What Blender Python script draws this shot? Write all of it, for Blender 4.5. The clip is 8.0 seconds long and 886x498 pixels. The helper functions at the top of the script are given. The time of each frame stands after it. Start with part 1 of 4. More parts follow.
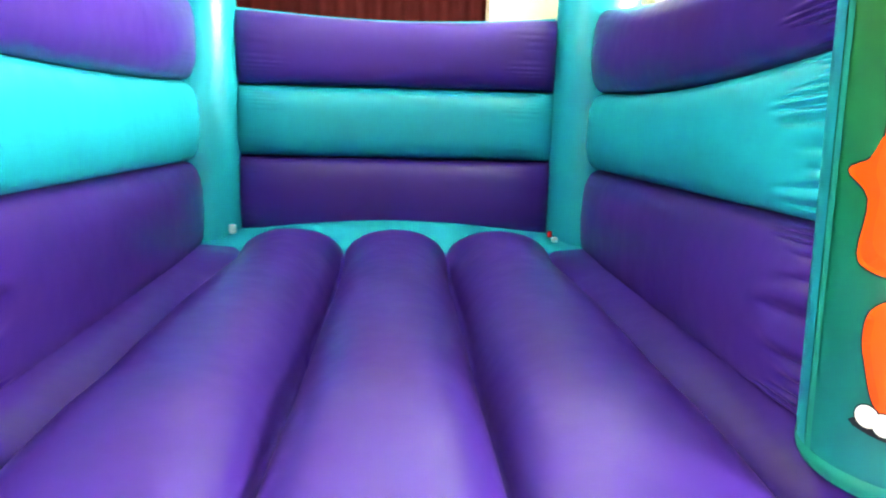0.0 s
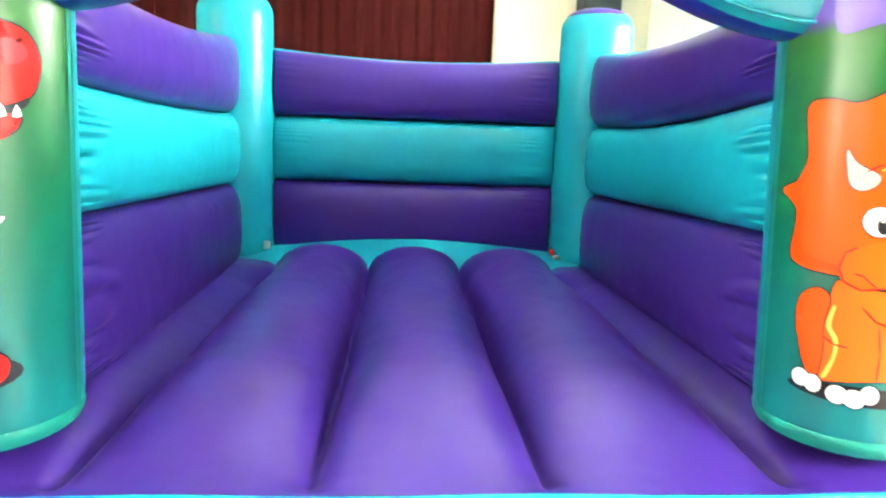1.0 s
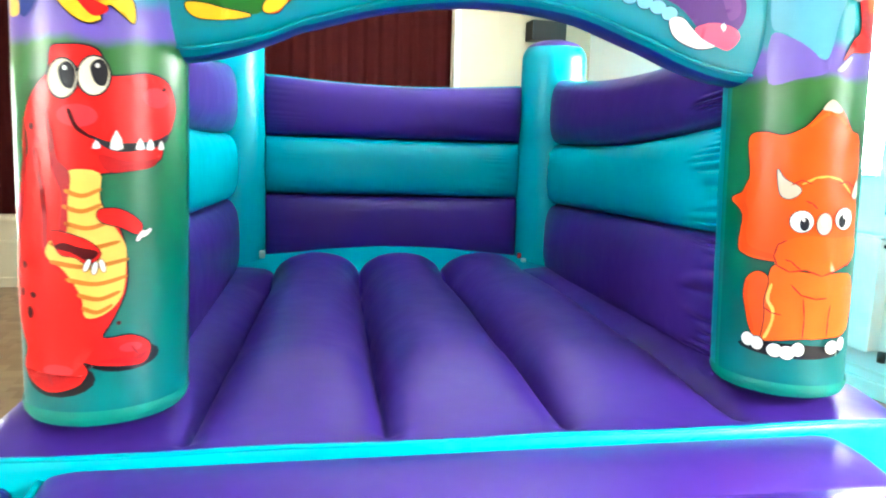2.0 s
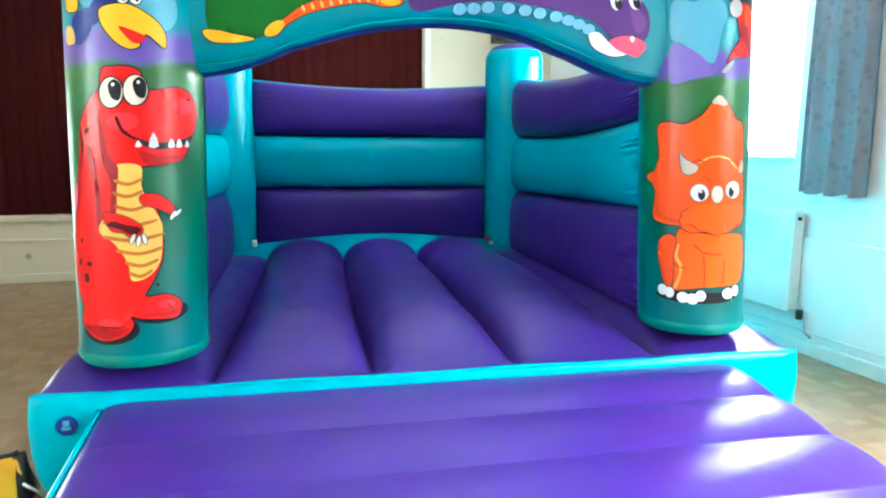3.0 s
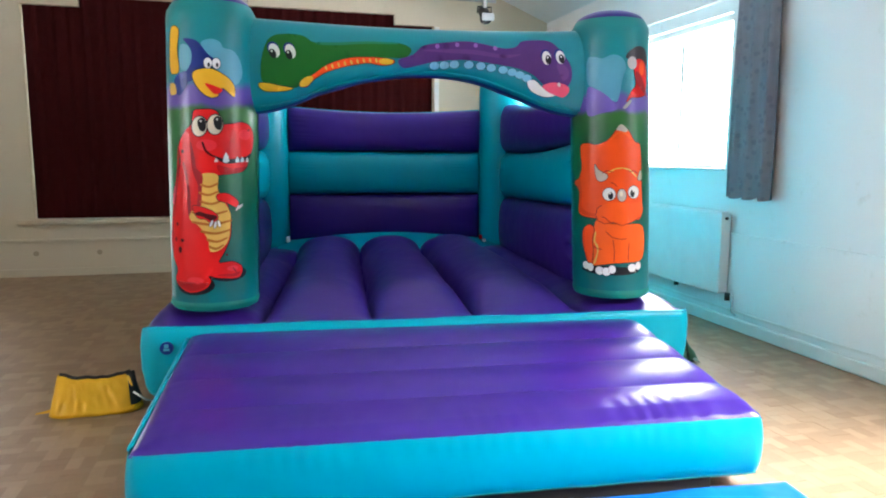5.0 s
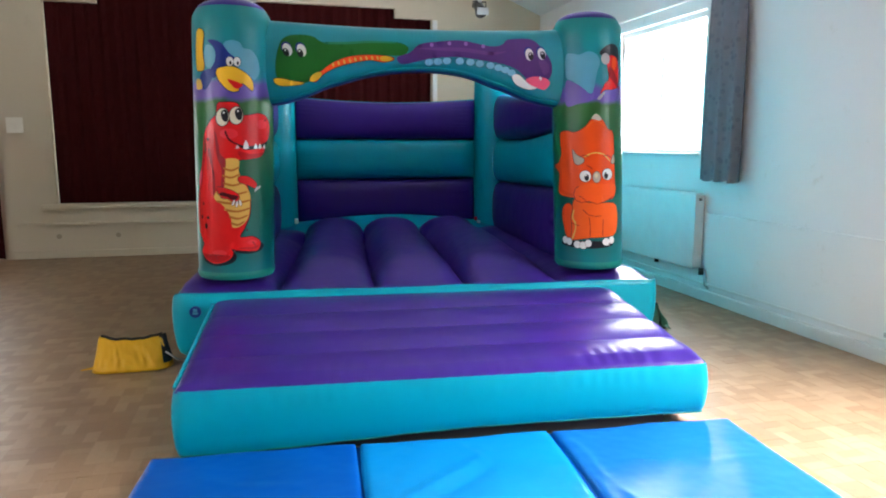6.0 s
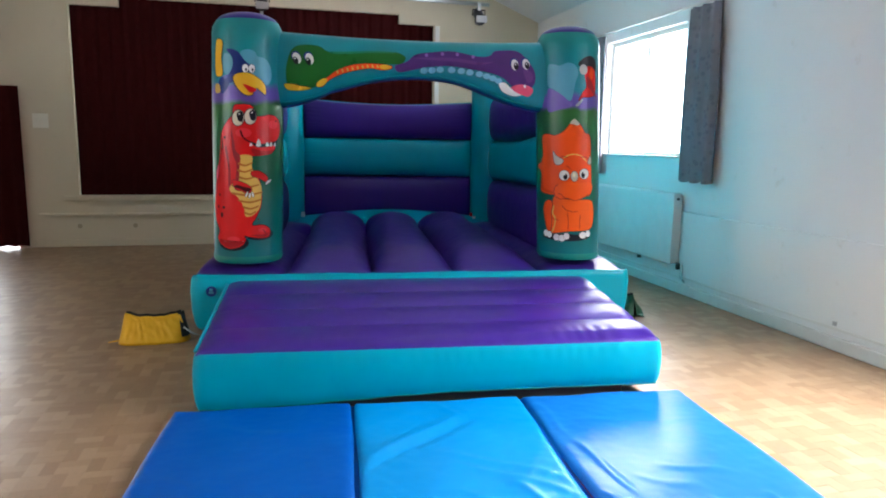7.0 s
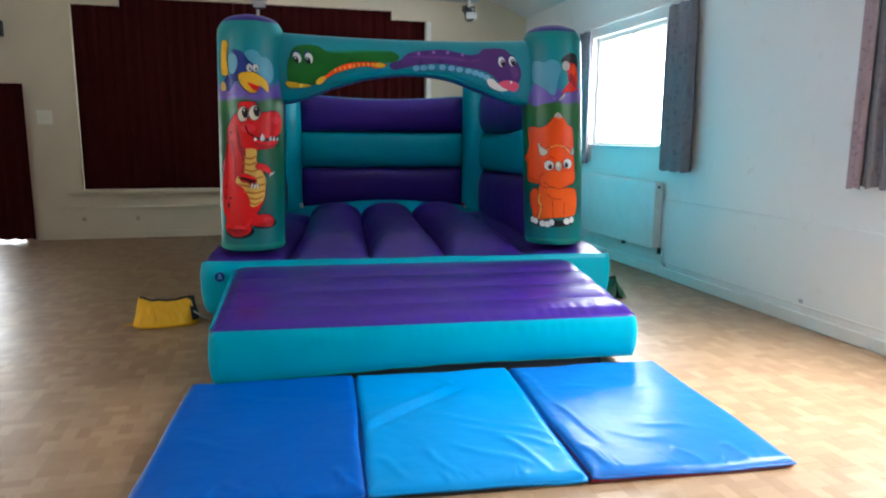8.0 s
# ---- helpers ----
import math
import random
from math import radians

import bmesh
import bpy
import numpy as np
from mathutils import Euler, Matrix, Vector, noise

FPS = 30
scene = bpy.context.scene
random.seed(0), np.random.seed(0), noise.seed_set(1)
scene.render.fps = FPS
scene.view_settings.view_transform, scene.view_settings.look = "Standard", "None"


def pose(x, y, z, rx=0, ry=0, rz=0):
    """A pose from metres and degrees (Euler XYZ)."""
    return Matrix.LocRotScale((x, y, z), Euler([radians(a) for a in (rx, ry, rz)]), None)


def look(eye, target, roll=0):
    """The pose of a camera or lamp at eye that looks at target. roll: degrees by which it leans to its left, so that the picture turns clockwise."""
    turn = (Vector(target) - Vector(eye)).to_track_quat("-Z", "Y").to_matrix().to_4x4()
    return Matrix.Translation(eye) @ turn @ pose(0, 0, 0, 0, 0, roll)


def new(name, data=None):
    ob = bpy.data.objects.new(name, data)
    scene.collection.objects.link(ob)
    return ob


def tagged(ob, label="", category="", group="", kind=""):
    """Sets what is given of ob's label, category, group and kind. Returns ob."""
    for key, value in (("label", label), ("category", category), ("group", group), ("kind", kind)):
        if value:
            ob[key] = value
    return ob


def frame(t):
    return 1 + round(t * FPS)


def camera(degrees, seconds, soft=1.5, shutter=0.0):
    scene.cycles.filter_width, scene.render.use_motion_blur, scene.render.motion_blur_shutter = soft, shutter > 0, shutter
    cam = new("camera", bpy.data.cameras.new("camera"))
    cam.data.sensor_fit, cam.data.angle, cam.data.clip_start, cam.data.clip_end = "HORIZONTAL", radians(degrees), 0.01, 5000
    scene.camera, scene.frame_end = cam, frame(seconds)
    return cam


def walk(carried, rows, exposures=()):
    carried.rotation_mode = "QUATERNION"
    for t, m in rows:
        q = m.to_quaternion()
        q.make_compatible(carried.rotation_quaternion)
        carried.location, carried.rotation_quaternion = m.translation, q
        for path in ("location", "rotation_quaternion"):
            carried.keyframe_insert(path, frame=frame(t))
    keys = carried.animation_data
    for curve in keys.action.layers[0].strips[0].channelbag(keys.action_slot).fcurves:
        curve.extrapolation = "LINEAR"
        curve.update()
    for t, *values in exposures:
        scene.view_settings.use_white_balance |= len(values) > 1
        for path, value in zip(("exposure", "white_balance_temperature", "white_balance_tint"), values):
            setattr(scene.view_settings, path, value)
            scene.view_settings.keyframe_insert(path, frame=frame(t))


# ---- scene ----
cam = camera(66.4, 8.0, soft=1.9, shutter=0.5)
PATH = [
    (0, (-0.004, -0.045, 1.333), (0.138, 1.906, 0.918), 1.6),
    (0.5, (-0.034, -0.27, 1.318), (0.007, 1.698, 0.965), 1.5),
    (1, (-0.137, -0.483, 1.339), (0.012, 1.484, 1.007), 2.1),
    (1.5, (-0.346, -0.685, 1.354), (-0.028, 1.263, 1.028), 0.5),
    (1.7, (-0.438, -0.78, 1.375), (-0.087, 1.164, 1.061), 1.9),
    (2.8, (-0.585, -1.363, 1.371), (-0.204, 0.583, 1.11), 0.4),
    (3, (-0.585, -1.474, 1.356), (-0.178, 0.461, 1.054), 0.4),
    (3.5, (-0.557, -1.768, 1.356), (-0.218, 0.18, 1.055), 0.9),
    (4, (-0.526, -2.09, 1.362), (-0.155, -0.143, 1.092), 0.6),
    (4.5, (-0.551, -2.334, 1.378), (-0.197, -0.383, 1.111), 0.4),
    (5.8, (-0.559, -3.057, 1.366), (-0.251, -1.1, 1.089), 0.4),
    (6, (-0.589, -3.123, 1.366), (-0.267, -1.173, 1.063), 0.1),
    (6.5, (-0.613, -3.365, 1.391), (-0.288, -1.416, 1.082), 0.2),
    (7, (-0.558, -3.604, 1.374), (-0.255, -1.651, 1.069), 0.9),
    (7.5, (-0.575, -3.761, 1.383), (-0.274, -1.803, 1.108), 0.0),
    (8, (-0.604, -3.93, 1.379), (-0.283, -1.984, 1.052), 0.4),
]
EXPOSURES = [(0, 2.8, 8000, -1), (1.0, 2.68, 7700, -1), (1.7, 2.36, 6900, -1), (3, 1.76, 6000, -3), (3.5, 1.5, 5900, -3), (4.5, 0.95, 6050, 7), (6, 0.4, 6250, 13), (7, 0.18, 6150, 12), (8, 0.05, 6100, 9)]
walk(cam, [(t, look(eye, target, roll)) for t, eye, target, roll in PATH], EXPOSURES)

# ---- world and light ----
world = bpy.data.worlds.new("World")
scene.world = world
world.use_nodes = True
wn, wl = world.node_tree.nodes, world.node_tree.links
sky = wn.new("ShaderNodeTexSky")
sky.sky_type = "NISHITA"
sky.sun_disc = False
sky.sun_elevation, sky.sun_rotation = radians(38), radians(70)
wn["Background"].inputs["Strength"].default_value = 0.12
wl.new(sky.outputs["Color"], wn["Background"].inputs["Color"])

ROOM = radians(5.5)          # the hall is turned a little against the castle
HALL = Matrix.Rotation(ROOM, 4, "Z")
WALL_X, BACK_Y, LEFT_X, REAR_Y, EAVES = 2.9, 6.0, -6.6, -8.6, 3.13


def window_lamp(name, x, y, z, w, h, power, facing, spread=180, colour=(0.97, 0.985, 1.0)):
    """Daylight that comes in through one window opening."""
    la = bpy.data.lights.new(name, "AREA")
    la.shape, la.size, la.size_y, la.energy, la.color, la.spread = "RECTANGLE", w, h, power, colour, radians(spread)
    ob = new(name, la)
    ob.matrix_world = HALL @ look((x, y, z), (x + facing[0], y + facing[1], z + facing[2]))
    return ob


# two near-wall windows, three assumed ones (two in the far wall), the open door
window_lamp("window_light", WALL_X + 0.3, 3.05, 1.94, 1.7, 1.4, 125, (-1, -0.1, 0.0), 178)
window_lamp("window_light", WALL_X + 0.3, -1.42, 2.0, 1.8, 1.4, 172, (-0.55, 0.16, -1.0), 98)
# unseen windows: a third near one and two far ones, added as fill
window_lamp("window_light", WALL_X + 0.3, -5.4, 1.94, 1.8, 1.4, 55, (-1, -0.3, -0.4), 140)
window_lamp("window_light", LEFT_X - 0.3, -1.0, 1.94, 1.8, 1.4, 48, (1, 0, -0.3))
window_lamp("window_light", LEFT_X - 0.3, -5.4, 1.94, 1.8, 1.4, 30, (1, 0, -0.3))
window_lamp("door_light", -4.6, BACK_Y + 0.2, 1.0, 0.9, 1.9, 2.5, (0, -1, 0))

# ---- materials ----
def base_material(name):
    m = bpy.data.materials.new(name)
    m.use_nodes = True
    nt = m.node_tree
    return m, nt, nt.nodes["Principled BSDF"]


def node(nt, kind, **vals):
    n = nt.nodes.new(kind)
    for k, v in vals.items():
        n.inputs[k].default_value = v
    return n


def coords(nt, scale=(1, 1, 1), which="Object"):
    tc = nt.nodes.new("ShaderNodeTexCoord")
    mp = nt.nodes.new("ShaderNodeMapping")
    mp.inputs["Scale"].default_value = scale
    nt.links.new(tc.outputs[which], mp.inputs["Vector"])
    return mp.outputs["Vector"]


def mottled(nt, vec, col, amount, scale, detail=4):
    """A colour that drifts a little darker and lighter."""
    nz = node(nt, "ShaderNodeTexNoise", Scale=scale, Detail=detail)
    nt.links.new(vec, nz.inputs["Vector"])
    mix = nt.nodes.new("ShaderNodeMix")
    mix.data_type = "RGBA"
    mix.inputs[6].default_value = tuple(c * (1 - amount) for c in col) + (1,)
    mix.inputs[7].default_value = tuple(min(1, c * (1 + amount)) for c in col) + (1,)
    nt.links.new(nz.outputs["Fac"], mix.inputs[0])
    return mix.outputs[2], nz


def pvc(name, col, rough=0.33, wrinkle=0.25, spec=0.5):
    """Coated PVC fabric: glossy skin, woven scrim, long soft creases."""
    m, nt, bs = base_material(name)
    vec = coords(nt)
    out, _ = mottled(nt, vec, col, 0.07, 3.0)
    nt.links.new(out, bs.inputs["Base Color"])
    bs.inputs["Roughness"].default_value = rough
    bs.inputs["Specular IOR Level"].default_value = spec
    rn = node(nt, "ShaderNodeTexNoise", Scale=9.0, Detail=5.0)
    nt.links.new(vec, rn.inputs["Vector"])
    rr = node(nt, "ShaderNodeMapRange")
    rr.inputs["To Min"].default_value, rr.inputs["To Max"].default_value = rough - 0.04, rough + 0.08
    nt.links.new(rn.outputs["Fac"], rr.inputs["Value"])
    nt.links.new(rr.outputs["Result"], bs.inputs["Roughness"])
    big = node(nt, "ShaderNodeTexNoise", Scale=5.0, Detail=2.0)
    fine = node(nt, "ShaderNodeTexNoise", Scale=140.0, Detail=2.0)
    for n in (big, fine):
        nt.links.new(vec, n.inputs["Vector"])
    b1 = node(nt, "ShaderNodeBump", Strength=wrinkle, Distance=0.02)
    b2 = node(nt, "ShaderNodeBump", Strength=0.06, Distance=0.002)
    nt.links.new(big.outputs["Fac"], b1.inputs["Height"])
    nt.links.new(fine.outputs["Fac"], b2.inputs["Height"])
    nt.links.new(b1.outputs["Normal"], b2.inputs["Normal"])
    nt.links.new(b2.outputs["Normal"], bs.inputs["Normal"])
    return m


def plain(name, col, rough=0.5, metal=0.0, amount=0.08, scale=8.0, bump=0.1, dist=0.003):
    m, nt, bs = base_material(name)
    vec = coords(nt)
    out, nz = mottled(nt, vec, col, amount, scale)
    nt.links.new(out, bs.inputs["Base Color"])
    bs.inputs["Roughness"].default_value, bs.inputs["Metallic"].default_value = rough, metal
    if bump:
        fine = node(nt, "ShaderNodeTexNoise", Scale=scale * 9, Detail=4.0)
        nt.links.new(vec, fine.inputs["Vector"])
        b = node(nt, "ShaderNodeBump", Strength=bump, Distance=dist)
        nt.links.new(fine.outputs["Fac"], b.inputs["Height"])
        nt.links.new(b.outputs["Normal"], bs.inputs["Normal"])
    return m


def wall_paint(name, col):
    m, nt, bs = base_material(name)
    vec = coords(nt)
    c1, _ = mottled(nt, vec, col, 0.06, 0.7)
    scuff = node(nt, "ShaderNodeTexNoise", Scale=6.0, Detail=8.0, Roughness=0.7)
    nt.links.new(vec, scuff.inputs["Vector"])
    ramp = nt.nodes.new("ShaderNodeValToRGB")
    ramp.color_ramp.elements[0].position, ramp.color_ramp.elements[1].position = 0.28, 0.4
    ramp.color_ramp.elements[0].color = (0.82, 0.79, 0.73, 1)
    nt.links.new(scuff.outputs["Fac"], ramp.inputs["Fac"])
    mul = nt.nodes.new("ShaderNodeMix")
    mul.data_type, mul.blend_type = "RGBA", "MULTIPLY"
    mul.inputs[0].default_value = 0.6
    nt.links.new(c1, mul.inputs[6])
    nt.links.new(ramp.outputs["Color"], mul.inputs[7])
    nt.links.new(mul.outputs[2], bs.inputs["Base Color"])
    bs.inputs["Roughness"].default_value = 0.6
    fine = node(nt, "ShaderNodeTexNoise", Scale=45.0, Detail=5.0)
    nt.links.new(vec, fine.inputs["Vector"])
    b = node(nt, "ShaderNodeBump", Strength=0.15, Distance=0.004)
    nt.links.new(fine.outputs["Fac"], b.inputs["Height"])
    nt.links.new(b.outputs["Normal"], bs.inputs["Normal"])
    return m


def wood_block(name, per_object):
    """Oak parquet blocks: each block its own tone, with grain and worn varnish."""
    m, nt, bs = base_material(name)
    src = nt.nodes.new("ShaderNodeObjectInfo" if per_object else "ShaderNodeNewGeometry")
    rnd = src.outputs["Random" if per_object else "Random Per Island"]
    ramp = nt.nodes.new("ShaderNodeValToRGB")
    e = ramp.color_ramp.elements
    e[0].color, e[1].color = (0.262, 0.151, 0.076, 1), (0.375, 0.243, 0.137, 1)
    mid = ramp.color_ramp.elements.new(0.5)
    mid.color = (0.312, 0.192, 0.102, 1)
    nt.links.new(rnd, ramp.inputs["Fac"])
    vec = coords(nt)
    grain = node(nt, "ShaderNodeTexNoise", Scale=55.0, Detail=6.0, Roughness=0.65)
    nt.links.new(vec, grain.inputs["Vector"])
    g = node(nt, "ShaderNodeMapRange")
    g.inputs["To Min"].default_value, g.inputs["To Max"].default_value = 0.78, 1.15
    nt.links.new(grain.outputs["Fac"], g.inputs["Value"])
    wear = node(nt, "ShaderNodeTexNoise", Scale=0.9, Detail=5.0)
    nt.links.new(vec, wear.inputs["Vector"])
    w = node(nt, "ShaderNodeMapRange")
    w.inputs["To Min"].default_value, w.inputs["To Max"].default_value = 0.85, 1.15
    nt.links.new(wear.outputs["Fac"], w.inputs["Value"])
    f = nt.nodes.new("ShaderNodeMath")
    f.operation = "MULTIPLY"
    nt.links.new(g.outputs["Result"], f.inputs[0])
    nt.links.new(w.outputs["Result"], f.inputs[1])
    mul = nt.nodes.new("ShaderNodeVectorMath")
    mul.operation = "SCALE"
    nt.links.new(ramp.outputs["Color"], mul.inputs[0])
    nt.links.new(f.outputs[0], mul.inputs["Scale"])
    nt.links.new(mul.outputs["Vector"], bs.inputs["Base Color"])
    r = node(nt, "ShaderNodeMapRange")
    r.inputs["To Min"].default_value, r.inputs["To Max"].default_value = 0.3, 0.48
    bs.inputs["Specular IOR Level"].default_value = 0.8
    nt.links.new(wear.outputs["Fac"], r.inputs["Value"])
    nt.links.new(r.outputs["Result"], bs.inputs["Roughness"])
    b = node(nt, "ShaderNodeBump", Strength=0.12, Distance=0.002)
    nt.links.new(grain.outputs["Fac"], b.inputs["Height"])
    nt.links.new(b.outputs["Normal"], bs.inputs["Normal"])
    return m


def cloth(name, col, col2=None, spots=0.0, rough=0.9):
    m, nt, bs = base_material(name)
    vec = coords(nt)
    c, _ = mottled(nt, vec, col, 0.12, 12.0)
    if col2:
        vor = node(nt, "ShaderNodeTexVoronoi", Scale=spots)
        nt.links.new(vec, vor.inputs["Vector"])
        ramp = nt.nodes.new("ShaderNodeValToRGB")
        ramp.color_ramp.elements[0].position, ramp.color_ramp.elements[1].position = 0.28, 0.36
        ramp.color_ramp.elements[0].color, ramp.color_ramp.elements[1].color = (1, 1, 1, 1), (0, 0, 0, 1)
        nt.links.new(vor.outputs["Distance"], ramp.inputs["Fac"])
        mix = nt.nodes.new("ShaderNodeMix")
        mix.data_type = "RGBA"
        mix.inputs[7].default_value = (*col2, 1)
        nt.links.new(ramp.outputs["Color"], mix.inputs[0])
        nt.links.new(c, mix.inputs[6])
        c = mix.outputs[2]
    nt.links.new(c, bs.inputs["Base Color"])
    bs.inputs["Roughness"].default_value = rough
    bs.inputs["Sheen Weight"].default_value = 0.02
    bs.inputs["Specular IOR Level"].default_value = 0.15
    weave = node(nt, "ShaderNodeTexNoise", Scale=400.0, Detail=2.0)
    nt.links.new(vec, weave.inputs["Vector"])
    b = node(nt, "ShaderNodeBump", Strength=0.2, Distance=0.002)
    nt.links.new(weave.outputs["Fac"], b.inputs["Height"])
    nt.links.new(b.outputs["Normal"], bs.inputs["Normal"])
    return m


def printed_column(name, bands):
    """Airbrushed print of a front column: bands of colour up its height with soft, wavy borders."""
    m, nt, bs = base_material(name)
    vec = coords(nt)
    sep = nt.nodes.new("ShaderNodeSeparateXYZ")
    nt.links.new(vec, sep.inputs[0])
    nz = node(nt, "ShaderNodeTexNoise", Scale=7.0, Detail=3.0)
    nt.links.new(vec, nz.inputs["Vector"])
    ad = nt.nodes.new("ShaderNodeMath")
    ad.operation, ad.inputs[1].default_value = "MULTIPLY_ADD", 0.09
    nt.links.new(nz.outputs["Fac"], ad.inputs[0])
    nt.links.new(sep.outputs["Z"], ad.inputs[2])
    mr = node(nt, "ShaderNodeMapRange")
    mr.inputs["From Min"].default_value, mr.inputs["From Max"].default_value = 0.545, 2.245
    nt.links.new(ad.outputs[0], mr.inputs["Value"])
    ramp = nt.nodes.new("ShaderNodeValToRGB")
    el = ramp.color_ramp.elements
    el[0].position, el[0].color = 0.0, (*bands[0][1], 1)
    el[1].position, el[1].color = 1.0, (*bands[-1][1], 1)
    for z, col in bands[1:-1]:
        e = el.new((z - 0.5) / 1.7)
        e.color = (*col, 1)
    nt.links.new(mr.outputs["Result"], ramp.inputs["Fac"])
    nt.links.new(ramp.outputs["Color"], bs.inputs["Base Color"])
    bs.inputs["Roughness"].default_value = 0.35
    bs.inputs["Specular IOR Level"].default_value = 0.4
    big = node(nt, "ShaderNodeTexNoise", Scale=6.0, Detail=3.0)
    nt.links.new(vec, big.inputs["Vector"])
    b1 = node(nt, "ShaderNodeBump", Strength=0.2, Distance=0.015)
    nt.links.new(big.outputs["Fac"], b1.inputs["Height"])
    nt.links.new(b1.outputs["Normal"], bs.inputs["Normal"])
    return m


PURPLE = pvc("purple_pvc", (0.038, 0.0125, 0.185), 0.3, 0.2, 0.3)
TEAL = pvc("teal_pvc", (0.0, 0.325, 0.41), 0.33, 0.25, 0.28)
TEAL_DEEP = pvc("deep_teal_pvc", (0.0, 0.22, 0.27), 0.33)
GREEN_EDGE = pvc("green_edge_pvc", (0.004, 0.2, 0.16), 0.35)
DULL_BLACK = plain("dull_black", (0.012, 0.012, 0.014), 0.6)
COLUMN = printed_column("printed_column", [(0.5, (0.0, 0.17, 0.2)), (0.75, (0.0, 0.125, 0.12)), (1.15, (0.0, 0.115, 0.055)),
                                           (1.5, (0.01, 0.12, 0.03)), (1.62, (0.025, 0.13, 0.025)), (1.65, (0.12, 0.07, 0.36)),
                                           (1.72, (0.12, 0.08, 0.38)), (1.76, (0.0, 0.22, 0.28)), (2.2, (0.0, 0.2, 0.19))])
BLUE_DARK = pvc("royal_blue_vinyl", (0.001, 0.078, 0.36), 0.4, 0.4, 0.14)
BLUE_MID = pvc("mid_blue_vinyl", (0.006, 0.125, 0.42), 0.33, 0.5, 0.38)
BLUE_LIGHT = pvc("sky_blue_vinyl", (0.003, 0.23, 0.56), 0.38, 0.6, 0.26)
YELLOW = pvc("yellow_vinyl", (0.72, 0.38, 0.01), 0.42, 0.8, 0.25)
DARK_GREEN = pvc("dark_green_vinyl", (0.015, 0.09, 0.04), 0.45, 0.6)
CREAM = wall_paint("cream_wall_paint", (0.62, 0.545, 0.4))
# darker cream, for the shade inside the stage front's finger holes
CREAM_DARKER = wall_paint("darker_cream_paint", (0.4, 0.335, 0.23))
WHITE_WALL = wall_paint("pale_wall_paint", (0.8, 0.8, 0.78))
CEILING = wall_paint("white_ceiling_paint", (0.85, 0.87, 0.87))
REAR = wall_paint("brown_rear_wall_paint", (0.2, 0.15, 0.1))
GLOSS_WHITE = plain("white_gloss_paint", (0.75, 0.74, 0.7), 0.35)
MAROON = cloth("maroon_stage_velvet", (0.034, 0.0011, 0.0013))
DOOR_RED = plain("maroon_door_paint", (0.06, 0.012, 0.014), 0.4)
CURTAIN = cloth("grey_patterned_curtain", (0.215, 0.205, 0.225), (0.175, 0.168, 0.195), 16.0)
CURTAIN_PINK = cloth("pinkish_patterned_hem", (0.4, 0.3, 0.32), (0.31, 0.24, 0.28), 24.0)
METAL = plain("brushed_metal", (0.5, 0.5, 0.5), 0.35, 1.0)
DARK_METAL = plain("black_metal", (0.02, 0.02, 0.02), 0.4)
PLASTIC = plain("cream_plastic", (0.78, 0.75, 0.64), 0.15)
RAD = plain("radiator_enamel", (0.72, 0.73, 0.71), 0.35)
BLOCK = wood_block("oak_block", True)
BLOCKS = wood_block("oak_blocks", False)
SUBFLOOR = plain("dark_joint_bitumen", (0.22, 0.13, 0.066), 0.8)


def ink(name, col):
    m = plain(name, col, 0.3, 0.0, 0.07, 14.0, 0.05, 0.002)
    m.node_tree.nodes["Principled BSDF"].inputs["Specular IOR Level"].default_value = 0.22
    return m


INK_RED, INK_YELLOW = ink("red_ink", (0.68, 0.01, 0.011)), ink("yellow_ink", (0.75, 0.42, 0.02))
INK_BELLY, INK_ORANGE = ink("pale_yellow_ink", (0.72, 0.45, 0.1)), ink("orange_ink", (0.82, 0.08, 0.009))
INK_LIGHT_ORANGE, INK_BROWN = ink("light_orange_ink", (0.86, 0.1, 0.01)), ink("brown_ink", (0.45, 0.15, 0.02))
INK_WHITE, INK_BLACK = ink("white_ink", (0.75, 0.75, 0.72)), ink("black_ink", (0.015, 0.015, 0.02))
INK_GREY, INK_CLOUD = ink("grey_ink", (0.38, 0.38, 0.38)), ink("cloud_blue_ink", (0.1, 0.34, 0.45))
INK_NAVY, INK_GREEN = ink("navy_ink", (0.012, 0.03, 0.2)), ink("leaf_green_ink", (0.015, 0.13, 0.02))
INK_PURPLE, INK_PINK = ink("violet_ink", (0.085, 0.03, 0.165)), ink("pink_ink", (0.75, 0.1, 0.18))
INK_SKY, INK_LILAC = ink("pale_blue_ink", (0.18, 0.45, 0.6)), ink("lilac_ink", (0.28, 0.14, 0.42))
INK_ROSE, INK_FRESH = ink("rose_red_ink", (0.76, 0.035, 0.05)), ink("fresh_green_ink", (0.02, 0.2, 0.1))
INK_CHEST = ink("pale_orange_ink", (0.86, 0.115, 0.012))
INK_PLUM = ink("plum_ink", (0.13, 0.045, 0.2))
INK_CREAM = ink("cream_ink", (0.72, 0.66, 0.5))
INK_MAROON, INK_BONE = ink("maroon_ink", (0.07, 0.004, 0.007)), ink("bone_ink", (0.5, 0.44, 0.36))
INK_DEEP_RED, INK_DEEP_ORANGE = ink("deep_red_ink", (0.42, 0.006, 0.01)), ink("deep_orange_ink", (0.7, 0.06, 0.006))
INK_DARK_RED, INK_HILL = ink("dark_red_ink", (0.33, 0.012, 0.02)), ink("hill_violet_ink", (0.16, 0.11, 0.42))


